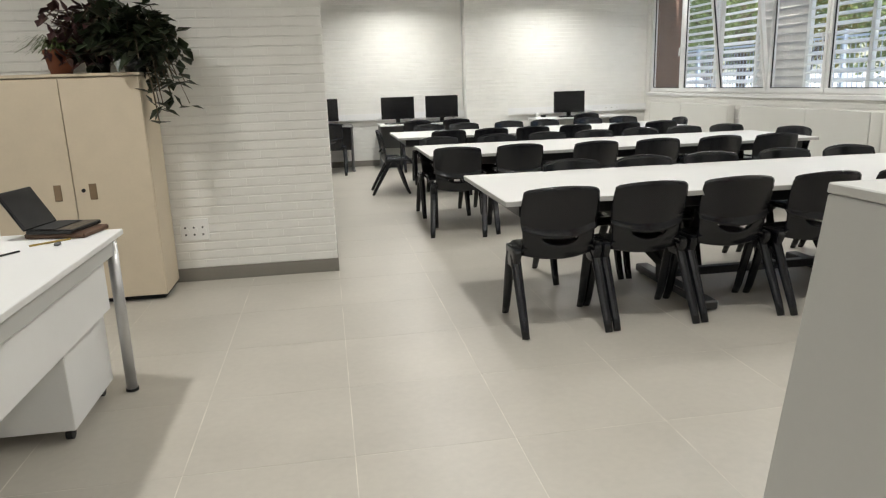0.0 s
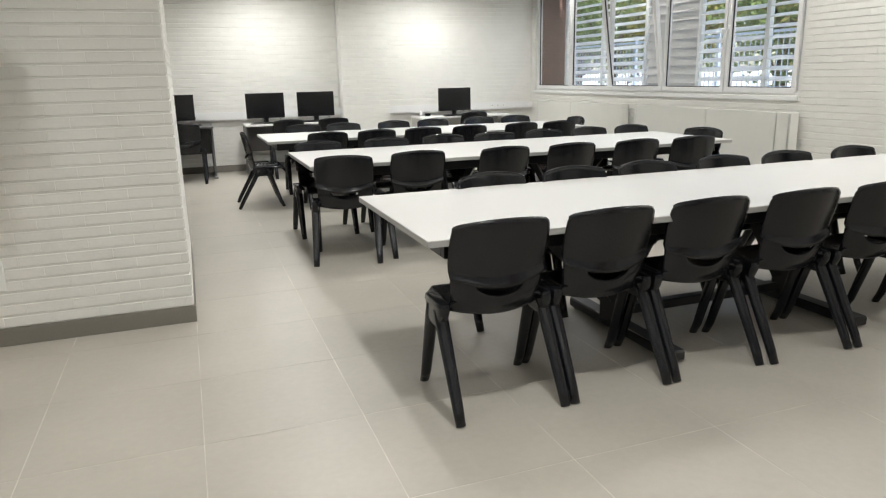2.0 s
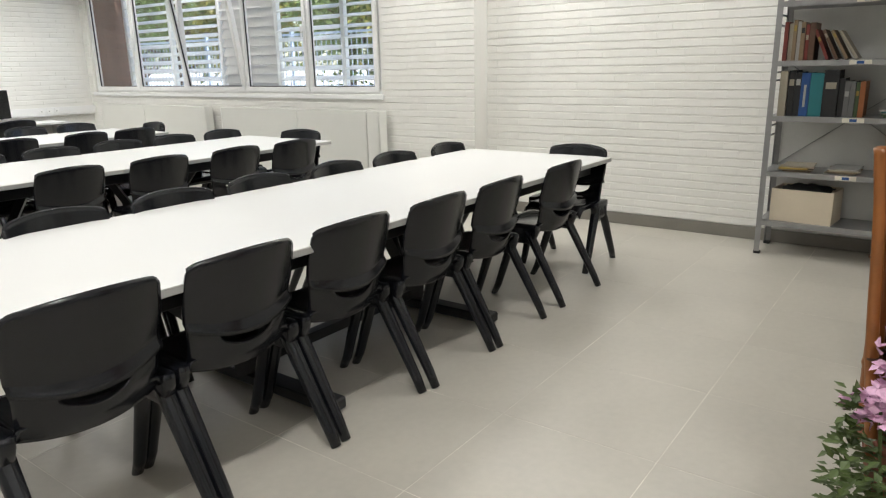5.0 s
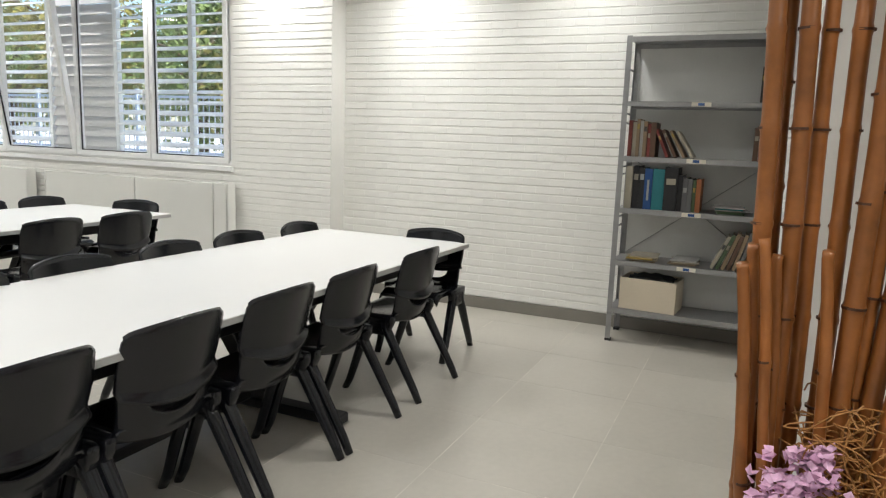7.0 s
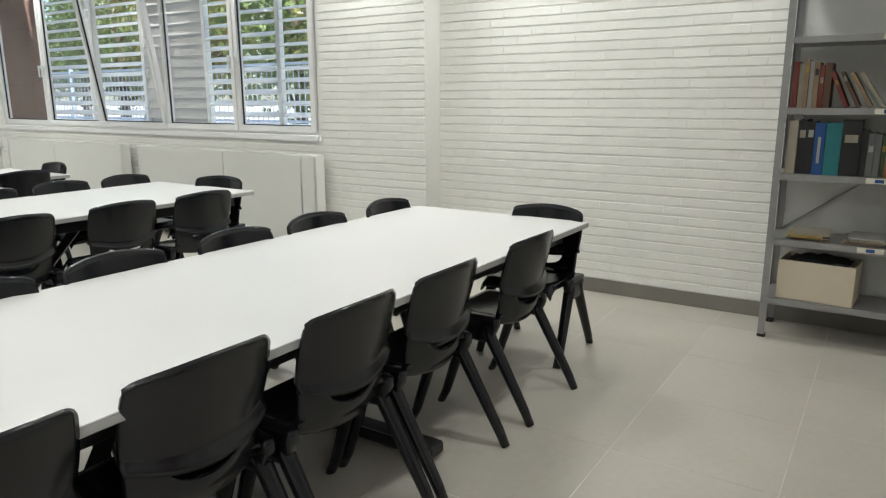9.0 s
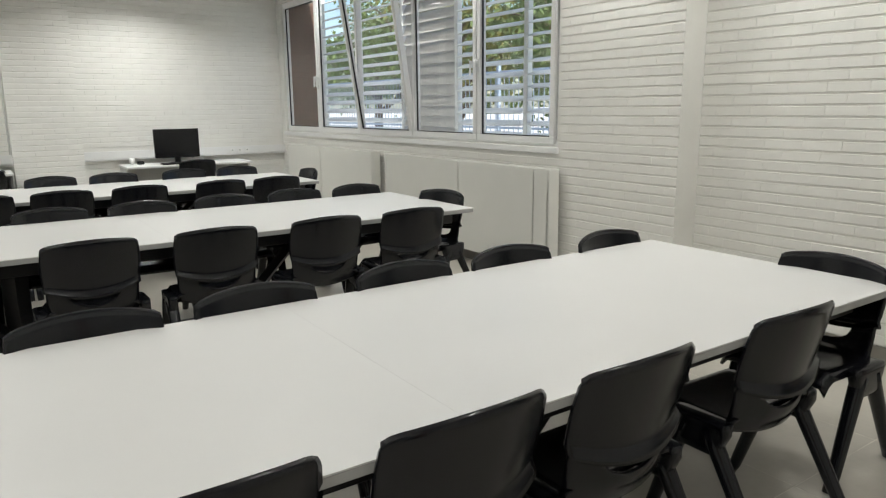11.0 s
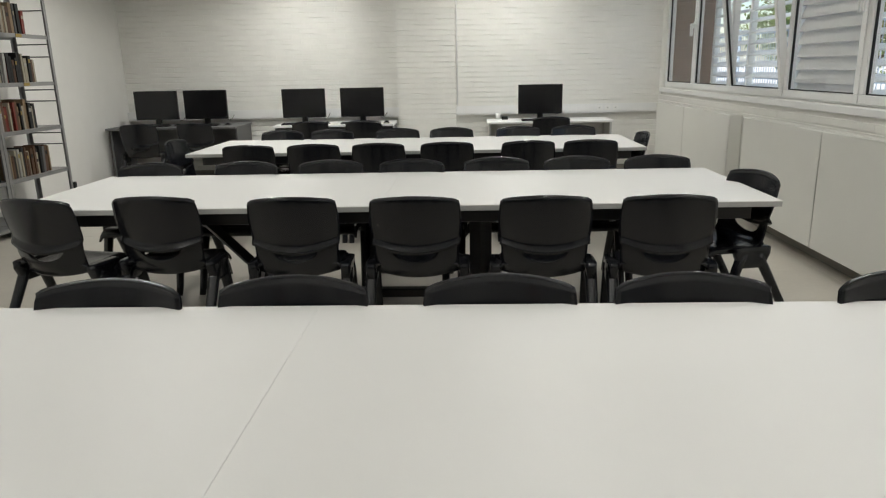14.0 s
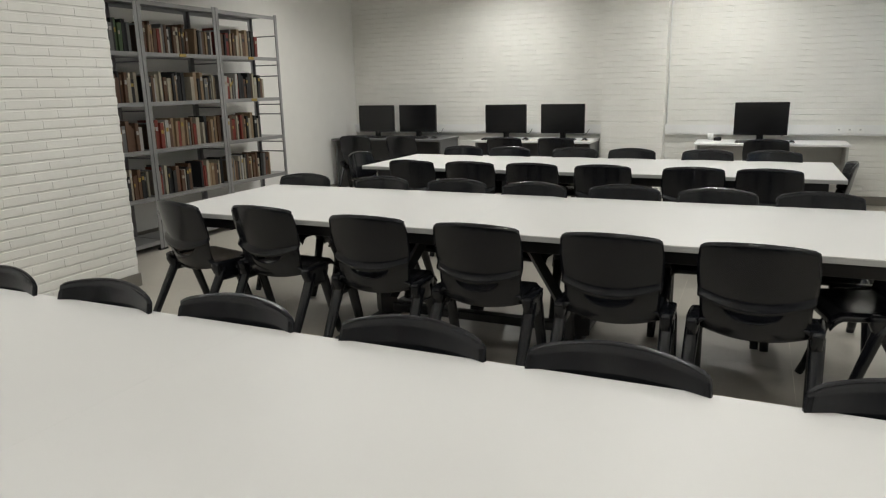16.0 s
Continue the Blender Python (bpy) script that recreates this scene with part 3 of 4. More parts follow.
def book(parent_m, x, y, z, w, h, d, color, tilt=0.0, flat=0.0, label=""):
    """A closed book standing on a shelf, its spine towards -y; tilt leans it about y."""
    b = thing("book", parent_m @ pose(x, y, z) @ pose(0, 0, 0, 0, tilt, flat), label or color + " book standing on a metal shelf", "book", "books")
    cv = box(0, 0.0025, 0, d, 0, h, bm=box(w - 0.0025, w, 0, d, 0, h, bm=box(0, w, -0.0025, 0.0, 0, h)))
    part("cover", cv, BOOK_MATS[color], b)
    part("pages", box(0.003, w - 0.003, 0.001, d - 0.006, 0.004, h - 0.004), PAPER, b)
    if R5.random() < 0.45:
        z0 = h * R5.uniform(0.55, 0.75)
        part("spine_label", box(0.15 * w, 0.85 * w, -0.0036, -0.0028, z0, z0 + h * 0.14), BOOK_MATS[R5.choice(("white", "yellow", "cream", "black"))], b)
    return b


def book_row(m, x0, x1, z, colors, hmin=0.19, hmax=0.26, lean=0.0, y=0.02):
    x = x0
    while x < x1 - 0.02:
        w = R5.uniform(0.018, 0.042)
        h = R5.uniform(hmin, hmax)
        t_ = lean if R5.random() < 0.85 else lean + R5.uniform(0, 4)
        book(m, x + (h * math.sin(radians(-t_)) if t_ < 0 else 0), y + R5.uniform(0, 0.03), z + (w * math.sin(radians(t_)) if t_ > 0 else 0) + 0.0005, w, h, R5.uniform(0.15, 0.2), R5.choice(colors), t_)
        x += w / max(0.3, math.cos(radians(t_))) + 0.0015 + (0.004 if t_ else 0)


# the lone shelf beside the wall end
SHELF_M = pose(5.41, 2.672, 0, 0, 0, -90)
LV = (0.237, 0.578, 0.943, 1.295, 1.66, 2.078)
metal_shelf(SHELF_M, 0.985, 0.36, 2.085, LV, "grey galvanised steel shelf, half empty, with books and a box")

# the bookshelves on the left wall
LV2 = (0.09, 0.477, 0.883, 1.287, 1.70, 2.12)
LEFT_SHELVES = [pose(-0.70, 6.575 + 0.932 * k, 0, 0, 0, 90) for k in range(3)]
for m in LEFT_SHELVES:
    metal_shelf(m, 0.925, 0.36, 2.135, LV2, "grey galvanised steel bookshelf filled with old books", braces=False)
WARM = ("brown", "black", "tan", "cream", "brown", "white", "tan", "grey", "black", "brown", "red", "cream", "black")
for k, m in enumerate(LEFT_SHELVES):
    for j, z in enumerate(LV2[:5]):
        if j == 0:
            continue
        if k == 2:
            book_row(m, 0.05, 0.60 + 0.08 * (j % 2), z, WARM)
        elif k == 1:
            book_row(m, 0.05, 0.58 if j in (2, 4) else 0.46, z, WARM)
            book_row(m, 0.66 if j in (2, 4) else 0.56, 0.88, z, WARM)
        else:
            book_row(m, 0.30, 0.88, z, WARM if j < 4 else ("green", "black", "green", "grey"))

# what stands on the lone shelf: u runs along its front
def B(u, z, w, h, color, tilt=0.0, label="", d=0.19, y=0.03):
    return book(SHELF_M, u, y + R5.uniform(0, 0.02), z + (w * math.sin(radians(tilt)) if tilt > 0 else 0) + 0.0005, w, h, d, color, tilt, 0, label)


u = 0.05
for c, h in (("red", 0.24), ("cream", 0.23), ("tan", 0.25), ("white", 0.24), ("tan", 0.235), ("red", 0.22), ("brown", 0.23)):
    w = R5.uniform(0.018, 0.034)
    B(u, LV[3], w, h, c); u += w + 0.002
for k, c in enumerate(("red", "brown", "tan", "cream")):
    B(u + 0.055 * k + 0.07, LV[3], 0.018, 0.20, c, -24 - 3 * k)
u = 0.83
for c, h in (("brown", 0.21), ("red", 0.24), ("cream", 0.22), ("orange", 0.2)):
    B(u, LV[3], 0.03, h, c); u += 0.032
u = 0.84
for c, h in (("black", 0.22), ("brown", 0.24), ("orange", 0.23), ("tan", 0.24)):
    B(u, LV[4], 0.027, h, c, 0); u += 0.029
u = 0.055
for c, w, h in (("cream", 0.045, 0.285), ("black", 0.04, 0.29), ("black", 0.035, 0.28), ("blue", 0.05, 0.275), ("teal", 0.075, 0.275), ("black", 0.085, 0.29),
                ("black", 0.03, 0.24), ("grey", 0.03, 0.225), ("grey", 0.028, 0.22), ("green", 0.02, 0.215), ("orange", 0.03, 0.22)):
    b_ = B(u, LV[2], w, h, c, 0, "thick " + c + " folder standing on a metal shelf" if w > 0.04 else "", 0.22)
    if c == "blue":
        part("title_bar", box(0.018, 0.032, -0.0042, -0.003, 0.06, 0.2), BOOK_MATS["white"], b_)
    u += w + 0.002
B(0.93, LV[2], 0.02, 0.22, "cream", 10)


def flat_stack(u0, u1, z, colors, name="paper_stack", label="loose stack of papers and booklets on a metal shelf"):
    t = thing(name, SHELF_M @ pose((u0 + u1) / 2, 0.16, z), label, "paper")
    zz = 0.0005
    for k, c in enumerate(colors):
        w = (u1 - u0) * R5.uniform(0.75, 1.0)
        th = R5.uniform(0.004, 0.012)
        part("booklet", box(-w / 2, w / 2, -0.12, 0.12, 0, th, 0.001), BOOK_MATS[c], t, at=pose(R5.uniform(-0.02, 0.02), R5.uniform(-0.015, 0.015), zz, 0, 0, R5.uniform(-9, 9)))
        zz += th + 0.0004


flat_stack(0.62, 0.84, LV[2], ("green", "green", "white", "teal", "white"))
flat_stack(0.08, 0.30, LV[1], ("tan", "white", "cream", "yellow", "cream"))
flat_stack(0.38, 0.58, LV[1], ("cream", "tan", "cream", "white"))
for k, c in enumerate(("cream", "green", "tan", "brown", "tan", "grey", "orange", "brown", "cream")):
    B(0.64 + 0.034 * k, LV[1], 0.022, 0.24 + 0.01 * (k % 3), c, 24 - 2.2 * k)

carton = thing("cardboard_box", SHELF_M @ pose(0.27, 0.17, LV[0], 0, 0, -5), "open cream cardboard box with dark cloth, on a metal shelf", "box")
cb = box(-0.19, 0.19, -0.135, 0.135, 0.0005, 0.006)
for b in ((-0.19, 0.19, -0.135, -0.13, 0.006, 0.22), (-0.19, 0.19, 0.13, 0.135, 0.006, 0.22), (-0.19, -0.185, -0.13, 0.13, 0.006, 0.22), (0.185, 0.19, -0.13, 0.13, 0.006, 0.22)):
    box(*b, bm=cb)
part("box_body", cb, CARD, carton)
part("dark_cloth", sheet(lambda u, v: Vector((-0.15 + 0.3 * u, -0.11 + 0.22 * v, 0.215 + 0.028 * noise.noise((u * 4, v * 4, 2)) + 0.03 * math.sin(math.pi * u) * math.sin(math.pi * v))), 14, 12, 0.006), RUBBER, carton, "black cloth", smooth=True)
for z in LV[1:5]:
    tag = thing("shelf_tag", SHELF_M @ pose(0.50, 0.0, z - 0.03), "white shelf tag with a blue mark on the board edge", "tag", "shelf tags")
    part("card", box(-0.06, 0.06, -0.0012, 0.0025, 0.0, 0.028), PAPER, tag)
    part("mark", box(-0.02, 0.02, -0.0024, -0.0014, 0.005, 0.023), BOOK_MATS["blue"], tag)
for k, z in ((1, LV2[4]), (2, LV2[4]), (2, LV2[3])):
    solo("shelf_tag", box(0.42, 0.5, -0.0015, 0.0025, z - 0.03, z - 0.002), BOOK_MATS["yellow"], "yellow paper tag on a bookshelf edge", "tag", "shelf tags", at=LEFT_SHELVES[k])

# ---- cupboard with plants ----
cup = thing("cupboard", pose(-2.005, 4.582, 0), "cream two-door laminate cupboard standing against the brick wall", "cupboard")
part("body", box(0, 0.93, 0.022, 0.394, 0.03, 1.42, 0.003), CREAM, cup)
part("plinth", box(0.02, 0.91, 0.04, 0.38, 0, 0.03), RUBBER, cup)
part("top_board", box(-0.005, 0.935, 0.0, 0.396, 1.422, 1.442, 0.003), CREAM, cup)
for x0, x1, hx in ((0.003, 0.463, 0.37), (0.467, 0.927, 0.575)):
    door = part("door", box(x0, x1, 0.0, 0.02, 0.035, 1.415, 0.003), CREAM, cup)
    part("handle", box(hx - 0.022, hx + 0.022, -0.004, -0.0005, 0.68, 0.78, 0.002), BOOK_MATS["tan"], door, "brown recessed pull")
    if hx > 0.5:
        part("lock", tube([(hx - 0.055, -0.008, 0.74), (hx - 0.055, -0.0005, 0.74)], 0.012, 12), RUBBER, door)

RP = random.Random(5)


def leaf_quad(bm, p, d, up, L, W):
    """A folded leaf of four triangles."""
    d = d.normalized()
    side = d.cross(up).normalized()
    n = side.cross(d).normalized()
    a, m_, t = bm.verts.new(p), bm.verts.new(p + d * L * 0.5 - n * W * 0.25), bm.verts.new(p + d * L - n * W * 0.4)
    l, r = bm.verts.new(p + d * L * 0.45 + side * W), bm.verts.new(p + d * L * 0.45 - side * W)
    for f in ((a, l, m_), (a, m_, r), (l, t, m_), (m_, t, r)):
        bm.faces.new(f)


def trailing_plant(m, n, reach, drop, material, L, W, label, pot_r=0.11, pot_h=0.16):
    t = thing("trailing_plant", m, label, "plant", "plants on the cupboard")
    part("pot", lathe([(pot_r * 0.75, 0), (pot_r, pot_h), (pot_r * 0.93, pot_h), (pot_r * 0.7, 0.03)], 18), BEZEL, t, smooth=True)
    lb, sb = bmesh.new(), bmesh.new()
    for k in range(n):
        a = RP.uniform(0, math.tau)
        r1 = reach * RP.uniform(0.4, 1.0)
        up = RP.uniform(0.05, 0.44)
        dr = drop * RP.random() ** 1.5 if math.cos(a) > -0.1 else 0.05
        p0, p1 = Vector((0, 0, pot_h)), Vector((r1 * math.cos(a) * 0.6, r1 * math.sin(a) * 0.35 - 0.03, pot_h + up))
        p2 = Vector((r1 * math.cos(a), r1 * math.sin(a) * 0.5 - 0.05, pot_h + up * 0.6 - dr))
        pts = [p0.lerp(p1, i / 4).lerp(p1.lerp(p2, i / 4), i / 4) for i in range(5)]
        tube(pts, 0.003, 4, bm=sb)
        for i in range(1, 9):
            q = pts[min(4, (i + 1) // 2)]
            d = Vector((RP.gauss(0, 1), RP.gauss(0, 0.8), RP.gauss(-0.15, 0.7)))
            if d.length > 0.1:
                leaf_quad(lb, q + Vector((RP.gauss(0, 0.012), RP.gauss(0, 0.01), RP.gauss(0, 0.02))), d, Vector((0.1, 0.2, 1)), L * RP.uniform(0.6, 1.15), W * RP.uniform(0.7, 1.1))
    part("stem", sb, BARK, t)
    part("leaves", lb, material, t)
    return t


trailing_plant(pose(-1.09, 4.66, 1.442), 120, 0.30, 0.46, PLANT, 0.115, 0.040, "dark green trailing house plant in a black pot on a cupboard", 0.10, 0.11)
trailing_plant(pose(-1.34, 4.74, 1.442), 60, 0.28, 0.10, PLANT_RED, 0.11, 0.030, "purple-brown leafy house plant in a black pot on a cupboard", 0.08, 0.10)
spider = thing("spider_plant", pose(-1.55, 4.72, 1.442), "small grassy spider plant in a terracotta pot on a cupboard", "plant", "plants on the cupboard")
part("pot", lathe([(0.06, 0), (0.085, 0.12), (0.09, 0.12), (0.09, 0.145), (0.078, 0.145), (0.07, 0.03)], 18), TERRACOTTA, spider, smooth=True)
gb = bmesh.new()
for k in range(150):
    a, r1 = RP.uniform(0, math.tau), RP.uniform(0.10, 0.29)
    h = RP.uniform(0.05, 0.13)
    pts = [Vector((r1 * v * math.cos(a), r1 * v * math.sin(a) * 0.8, 0.13 + h * math.sin(v * 2.3) - 0.05 * v * v)) for v in (0, 0.3, 0.6, 1.0)]
    sd = Vector((-math.sin(a), math.cos(a), 0)) * 0.006
    vs = [(gb.verts.new(p - sd * (1 - i * 0.25)), gb.verts.new(p + sd * (1 - i * 0.25))) for i, p in enumerate(pts)]
    for (a0, a1), (b0, b1) in zip(vs, vs[1:]):
        gb.faces.new((a0, a1, b1, b0))
part("leaves", gb, GRASSY, spider)

# ---- sockets on the brick ----
sock = thing("socket_plate", pose(-1.03, BLOCK_Y0 - 0.0135, 0.295), "white triple wall socket plate on the painted brick", "socket")
part("plate", box(0, 0.19, 0.0, 0.012, 0, 0.155, 0.003), SOCKET, sock)
for k in range(3):
    part("socket_dish", tube([(0.035 + k * 0.058, -0.006, 0.07), (0.035 + k * 0.058, -0.0005, 0.07)], 0.024, 16), SOCKET, sock)
    for dz in (-0.025, 0.025):
        part("socket_hole", tube([(0.035 + k * 0.058, -0.0075, 0.07 + dz), (0.035 + k * 0.058, -0.0062, 0.07 + dz)], 0.007, 8), RUBBER, sock)
for x in (4.86, 4.96, 5.06):
    sk = solo("trunking_socket", box(-0.03, 0.03, -0.0655, -0.061, 0.785, 0.845, 0.002), SOCKET, "small white socket set in the cable trunking", "socket", "trunking sockets", at=pose(x, Y_BACK, 0))
    part("socket_hole", box(-0.009, 0.009, -0.0665, -0.0658, 0.807, 0.823), GREYPANEL, sk)
solo("wall_plug", box(X_LEFT, X_LEFT + 0.035, 10.15, 10.20, 0.10, 0.20, 0.006), RUBBER, "small black box low on the white wall", "plug")

# ---- teacher's desk ----
desk = thing("office_desk", pose(0, 0, 0), "white laminate office desk on grey tube legs", "desk")
DX0, DX1, DY0, DY1, DH = -1.70, -0.895, 1.50, 3.215, 0.735
part("desktop", box(DX0, DX1, DY0, DY1, DH - 0.025, DH, 0.003), DESKWHITE, desk)
for x in (DX0 + 0.04, DX1 - 0.035):
    for y in (DY0 + 0.05, DY1 - 0.075):
        leg = part("leg", tube([(x, y, 0.012), (x, y, DH - 0.026)], 0.024, 14), ALU, desk, "grey metal tube leg", smooth=True)
        part("rubber_foot", tube([(x, y, 0.0), (x, y, 0.012)], 0.028, 12), RUBBER, leg)
for y in (DY0 + 0.03, DY1 - 0.09):
    part("cross_rail", box(DX0 + 0.06, DX1 - 0.06, y, y + 0.03, DH - 0.065, DH - 0.026, 0.002), ALU, desk)
part("side_rail", box(DX1 - 0.046, DX1 - 0.022, DY0 + 0.078, DY1 - 0.102, DH - 0.095, DH - 0.026, 0.002), GREYPANEL, desk, "grey steel rail under the desktop")
part("modesty_panel", box(DX1 - 0.068, DX1 - 0.050, DY0 + 0.1, DY1 - 0.16, 0.42, DH - 0.03, 0.002), DESKWHITE, desk)
ped = thing("drawer_unit", pose(-1.41, 2.665, 0), "white drawer unit on castors under the desk", "drawers")
part("carcass", box(0.018, 0.40, 0, 0.49, 0.055, 0.60, 0.003), DESKWHITE, ped)
for k in range(4):
    dr = part("drawer", box(0, 0.017, 0.005, 0.485, 0.06 + k * 0.135, 0.19 + k * 0.135, 0.002), DESKWHITE, ped)
    part("drawer_pull", box(-0.012, -0.0005, 0.18, 0.31, 0.12 + k * 0.135, 0.13 + k * 0.135, 0.002), ALU, dr)
for x in (0.05, 0.36):
    for y in (0.05, 0.44):
        part("castor", tube([(x - 0.012, y, 0.026), (x + 0.012, y, 0.026)], 0.026, 14), RUBBER, ped)
        part("castor_fork", box(x - 0.016, x + 0.016, y - 0.014, y + 0.014, 0.040, 0.0545), STEEL, ped)

lap = thing("laptop", pose(-1.115, 3.17, DH, 0, 0, 78), "small open black laptop on a white desk", "laptop")
part("case", box(-0.10, 0.10, -0.14, 0.12, 0.0005, 0.022, 0.005), BOOK_MATS["brown"], lap, "reddish-brown sleeve under the laptop")
part("base", box(-0.115, 0.115, -0.10, 0.10, 0.0225, 0.040, 0.004), BEZEL, lap)
part("keys", box(-0.10, 0.10, -0.02, 0.085, 0.0405, 0.0425, 0.001), RUBBER, lap)
lid = part("lid", box(-0.115, 0.115, 0.0, 0.012, 0.0, 0.185, 0.004), BEZEL, lap, at=pose(0, 0.10, 0.04, -32, 0, 0))
part("screen", box(-0.105, 0.105, -0.0012, -0.0002, 0.012, 0.172), SCREEN, lid)
solo("pencil", tube([(-1.17, 2.93, DH + 0.0045), (-1.05, 3.03, DH + 0.0045)], 0.004, 6), BOOK_MATS["yellow"], "yellow wooden pencil on a white desk", "pencil")
solo("pen", tube([(-1.25, 2.72, DH + 0.0045), (-1.17, 2.84, DH + 0.0045)], 0.004, 8), BEZEL, "dark pen on a white desk", "pen")
solo("paper_sheet", box(-1.52, -1.31, 2.62, 2.92, DH + 0.0003, DH + 0.0012), PAPER, "sheet of white paper on a desk", "paper")
solo("eraser", box(-1.075, -1.055, 2.915, 2.945, DH + 0.0003, DH + 0.012, 0.003), BOOK_MATS["grey"], "small grey eraser on a white desk", "eraser")

# ---- low cabinet by the way in ----
low = thing("low_cabinet", pose(0.957, -0.57, 0), "light grey low cabinet with plain sides", "cabinet")
def sloped(x0, x1, y0, y1, slope, z0, z1, bev):
    """A box whose +y end leans outward by slope towards its foot."""
    b = box(x0, x1, y0, y1, z0, z1, bev)
    for v in b.verts:
        if v.co.y > (y0 + y1) / 2:
            v.co.y += slope * (1.1 - v.co.z) / 1.1
    return b


part("body", sloped(0, 0.42, 0, 1.765, 0.17, 0.05, 1.085, 0.003), GREYPANEL, low)
part("top_board", sloped(-0.002, 0.422, -0.002, 1.767, 0.17, 1.087, 1.108, 0.003), GREYPANEL, low)
part("plinth", box(0.02, 0.40, 0.02, 1.80, 0.0, 0.05), DARKPANEL, low)

# ---- bamboo and flowers by the wall end ----
bam = thing("bamboo_arrangement", pose(2.43, 1.605, 0), "dried brown bamboo canes with curly fibre in a dark pot", "bamboo")
part("pot", lathe([(0.11, 0), (0.16, 0.32), (0.17, 0.325), (0.17, 0.35), (0.15, 0.35), (0.14, 0.28)], 24), TERRACOTTA, bam, smooth=True)
part("soil", lathe([(0.144, 0.28), (0.144, 0.32), (0.0005, 0.33)], 20), BARK, bam)


def cane(base, top, r, parent):
    base, top = Vector(base), Vector(top)
    L = (top - base).length
    pts, rad = [], []
    n = max(3, int(L / 0.22))
    for i in range(n):
        for f, k in ((0.0, 1.10), (0.06, 0.97), (0.5, 0.95), (0.94, 0.98)):
            v = (i + f) / n
            pts.append(base.lerp(top, v) + Vector((0.004 * math.sin(9 * v + base.y * 40), 0.004 * math.cos(7 * v + base.x * 30), 0)))
            rad.append(r * k * (1 - 0.15 * v))
    pts.append(top); rad.append(r * 0.84)
    c = part("cane", tube(pts, rad, 10), BAMBOO, parent, smooth=True)
    for i in range(1, n):
        q = base.lerp(top, i / n)
        d = (top - base).normalized() * 0.004
        part("cane_node", tube([q - d * 0.7, q + d * 0.7], r * (1.115 - 0.15 * i / n), 10), BAMBOO_NODE, c)


CANES = (((0.0, 0.15, 0.30), (-0.02, 0.205, 2.30), 0.024), ((0.04, 0.14, 0.30), (0.04, 0.165, 2.25), 0.022), ((-0.01, 0.09, 0.30), (0.0, 0.135, 2.3), 0.024),
         ((0.05, 0.06, 0.30), (0.03, 0.075, 2.3), 0.020), ((0.05, 0.01, 0.30), (0.03, 0.005, 2.3), 0.023), ((-0.03, -0.03, 0.30), (-0.01, -0.045, 2.2), 0.025), ((0.02, -0.05, 0.30), (0.05, -0.105, 2.25), 0.022),
         ((0.0, -0.07, 0.30), (0.03, -0.18, 2.25), 0.024), ((-0.05, -0.10, 0.30), (-0.04, -0.25, 2.2), 0.025), ((0.05, -0.12, 0.30), (0.06, -0.33, 2.2), 0.024), ((0.0, -0.13, 0.30), (-0.02, -0.42, 2.2), 0.025),
         ((-0.08, 0.13, 0.30), (-0.09, 0.205, 1.10), 0.017), ((-0.05, 0.13, 0.30), (-0.04, 0.185, 1.14), 0.016), ((-0.09, 0.08, 0.30), (-0.08, 0.165, 1.16), 0.015),
         ((-0.04, 0.09, 0.30), (-0.03, 0.13, 1.12), 0.015), ((-0.06, -0.02, 0.30), (-0.05, 0.03, 1.14), 0.016), ((-0.07, -0.10, 0.30), (-0.06, -0.20, 1.16), 0.018))
for b, t_, r in CANES:
    cane(b, t_, r, bam)
fb = bmesh.new()
for k in range(190):
    c0 = Vector((RP.gauss(-0.05, 0.04), max(-0.16, min(0.03, RP.gauss(-0.05, 0.06))), RP.uniform(0.38, 0.76)))
    r1 = RP.uniform(0.025, 0.075)
    e1, e2 = Vector((RP.gauss(0, 1), RP.gauss(0, 1), RP.gauss(0, 0.6))).normalized(), Vector((RP.gauss(0, 1), RP.gauss(0, 1), RP.gauss(0, 0.8))).normalized()
    a0, ar = RP.uniform(0, 6), RP.uniform(3, 6)
    tube([c0 + e1 * r1 * math.cos(a0 + ar * i / 7) + e2 * r1 * math.sin(a0 + ar * i / 7) for i in range(8)], 0.0022, 4, bm=fb, cap=False)
part("curly_fibre", fb, MOSS, bam)["kind"] = "stuff"

fl = thing("flower_pot", pose(2.25, 1.675, 0), "pink flowering plant with green leaves in a low pot", "flowers")
part("pot", lathe([(0.075, 0), (0.095, 0.10), (0.10, 0.10), (0.10, 0.12), (0.09, 0.12), (0.085, 0.08)], 20), TERRACOTTA, fl, smooth=True)
lb, pb, sb = bmesh.new(), bmesh.new(), bmesh.new()
for k in range(900):
    a, r1 = RP.uniform(0, math.tau), RP.uniform(0.03, 0.155)
    z = RP.uniform(0.08, 0.42) - 0.4 * max(0, r1 - 0.12)
    d = Vector((math.cos(a) + RP.gauss(0, 0.5), math.sin(a) + RP.gauss(0, 0.5), RP.gauss(0.25, 0.4)))
    leaf_quad(lb, Vector((r1 * math.cos(a), r1 * math.sin(a), max(0.04, z - 0.04))), d, Vector((0, 0, 1)), RP.uniform(0.025, 0.042), RP.uniform(0.009, 0.014))
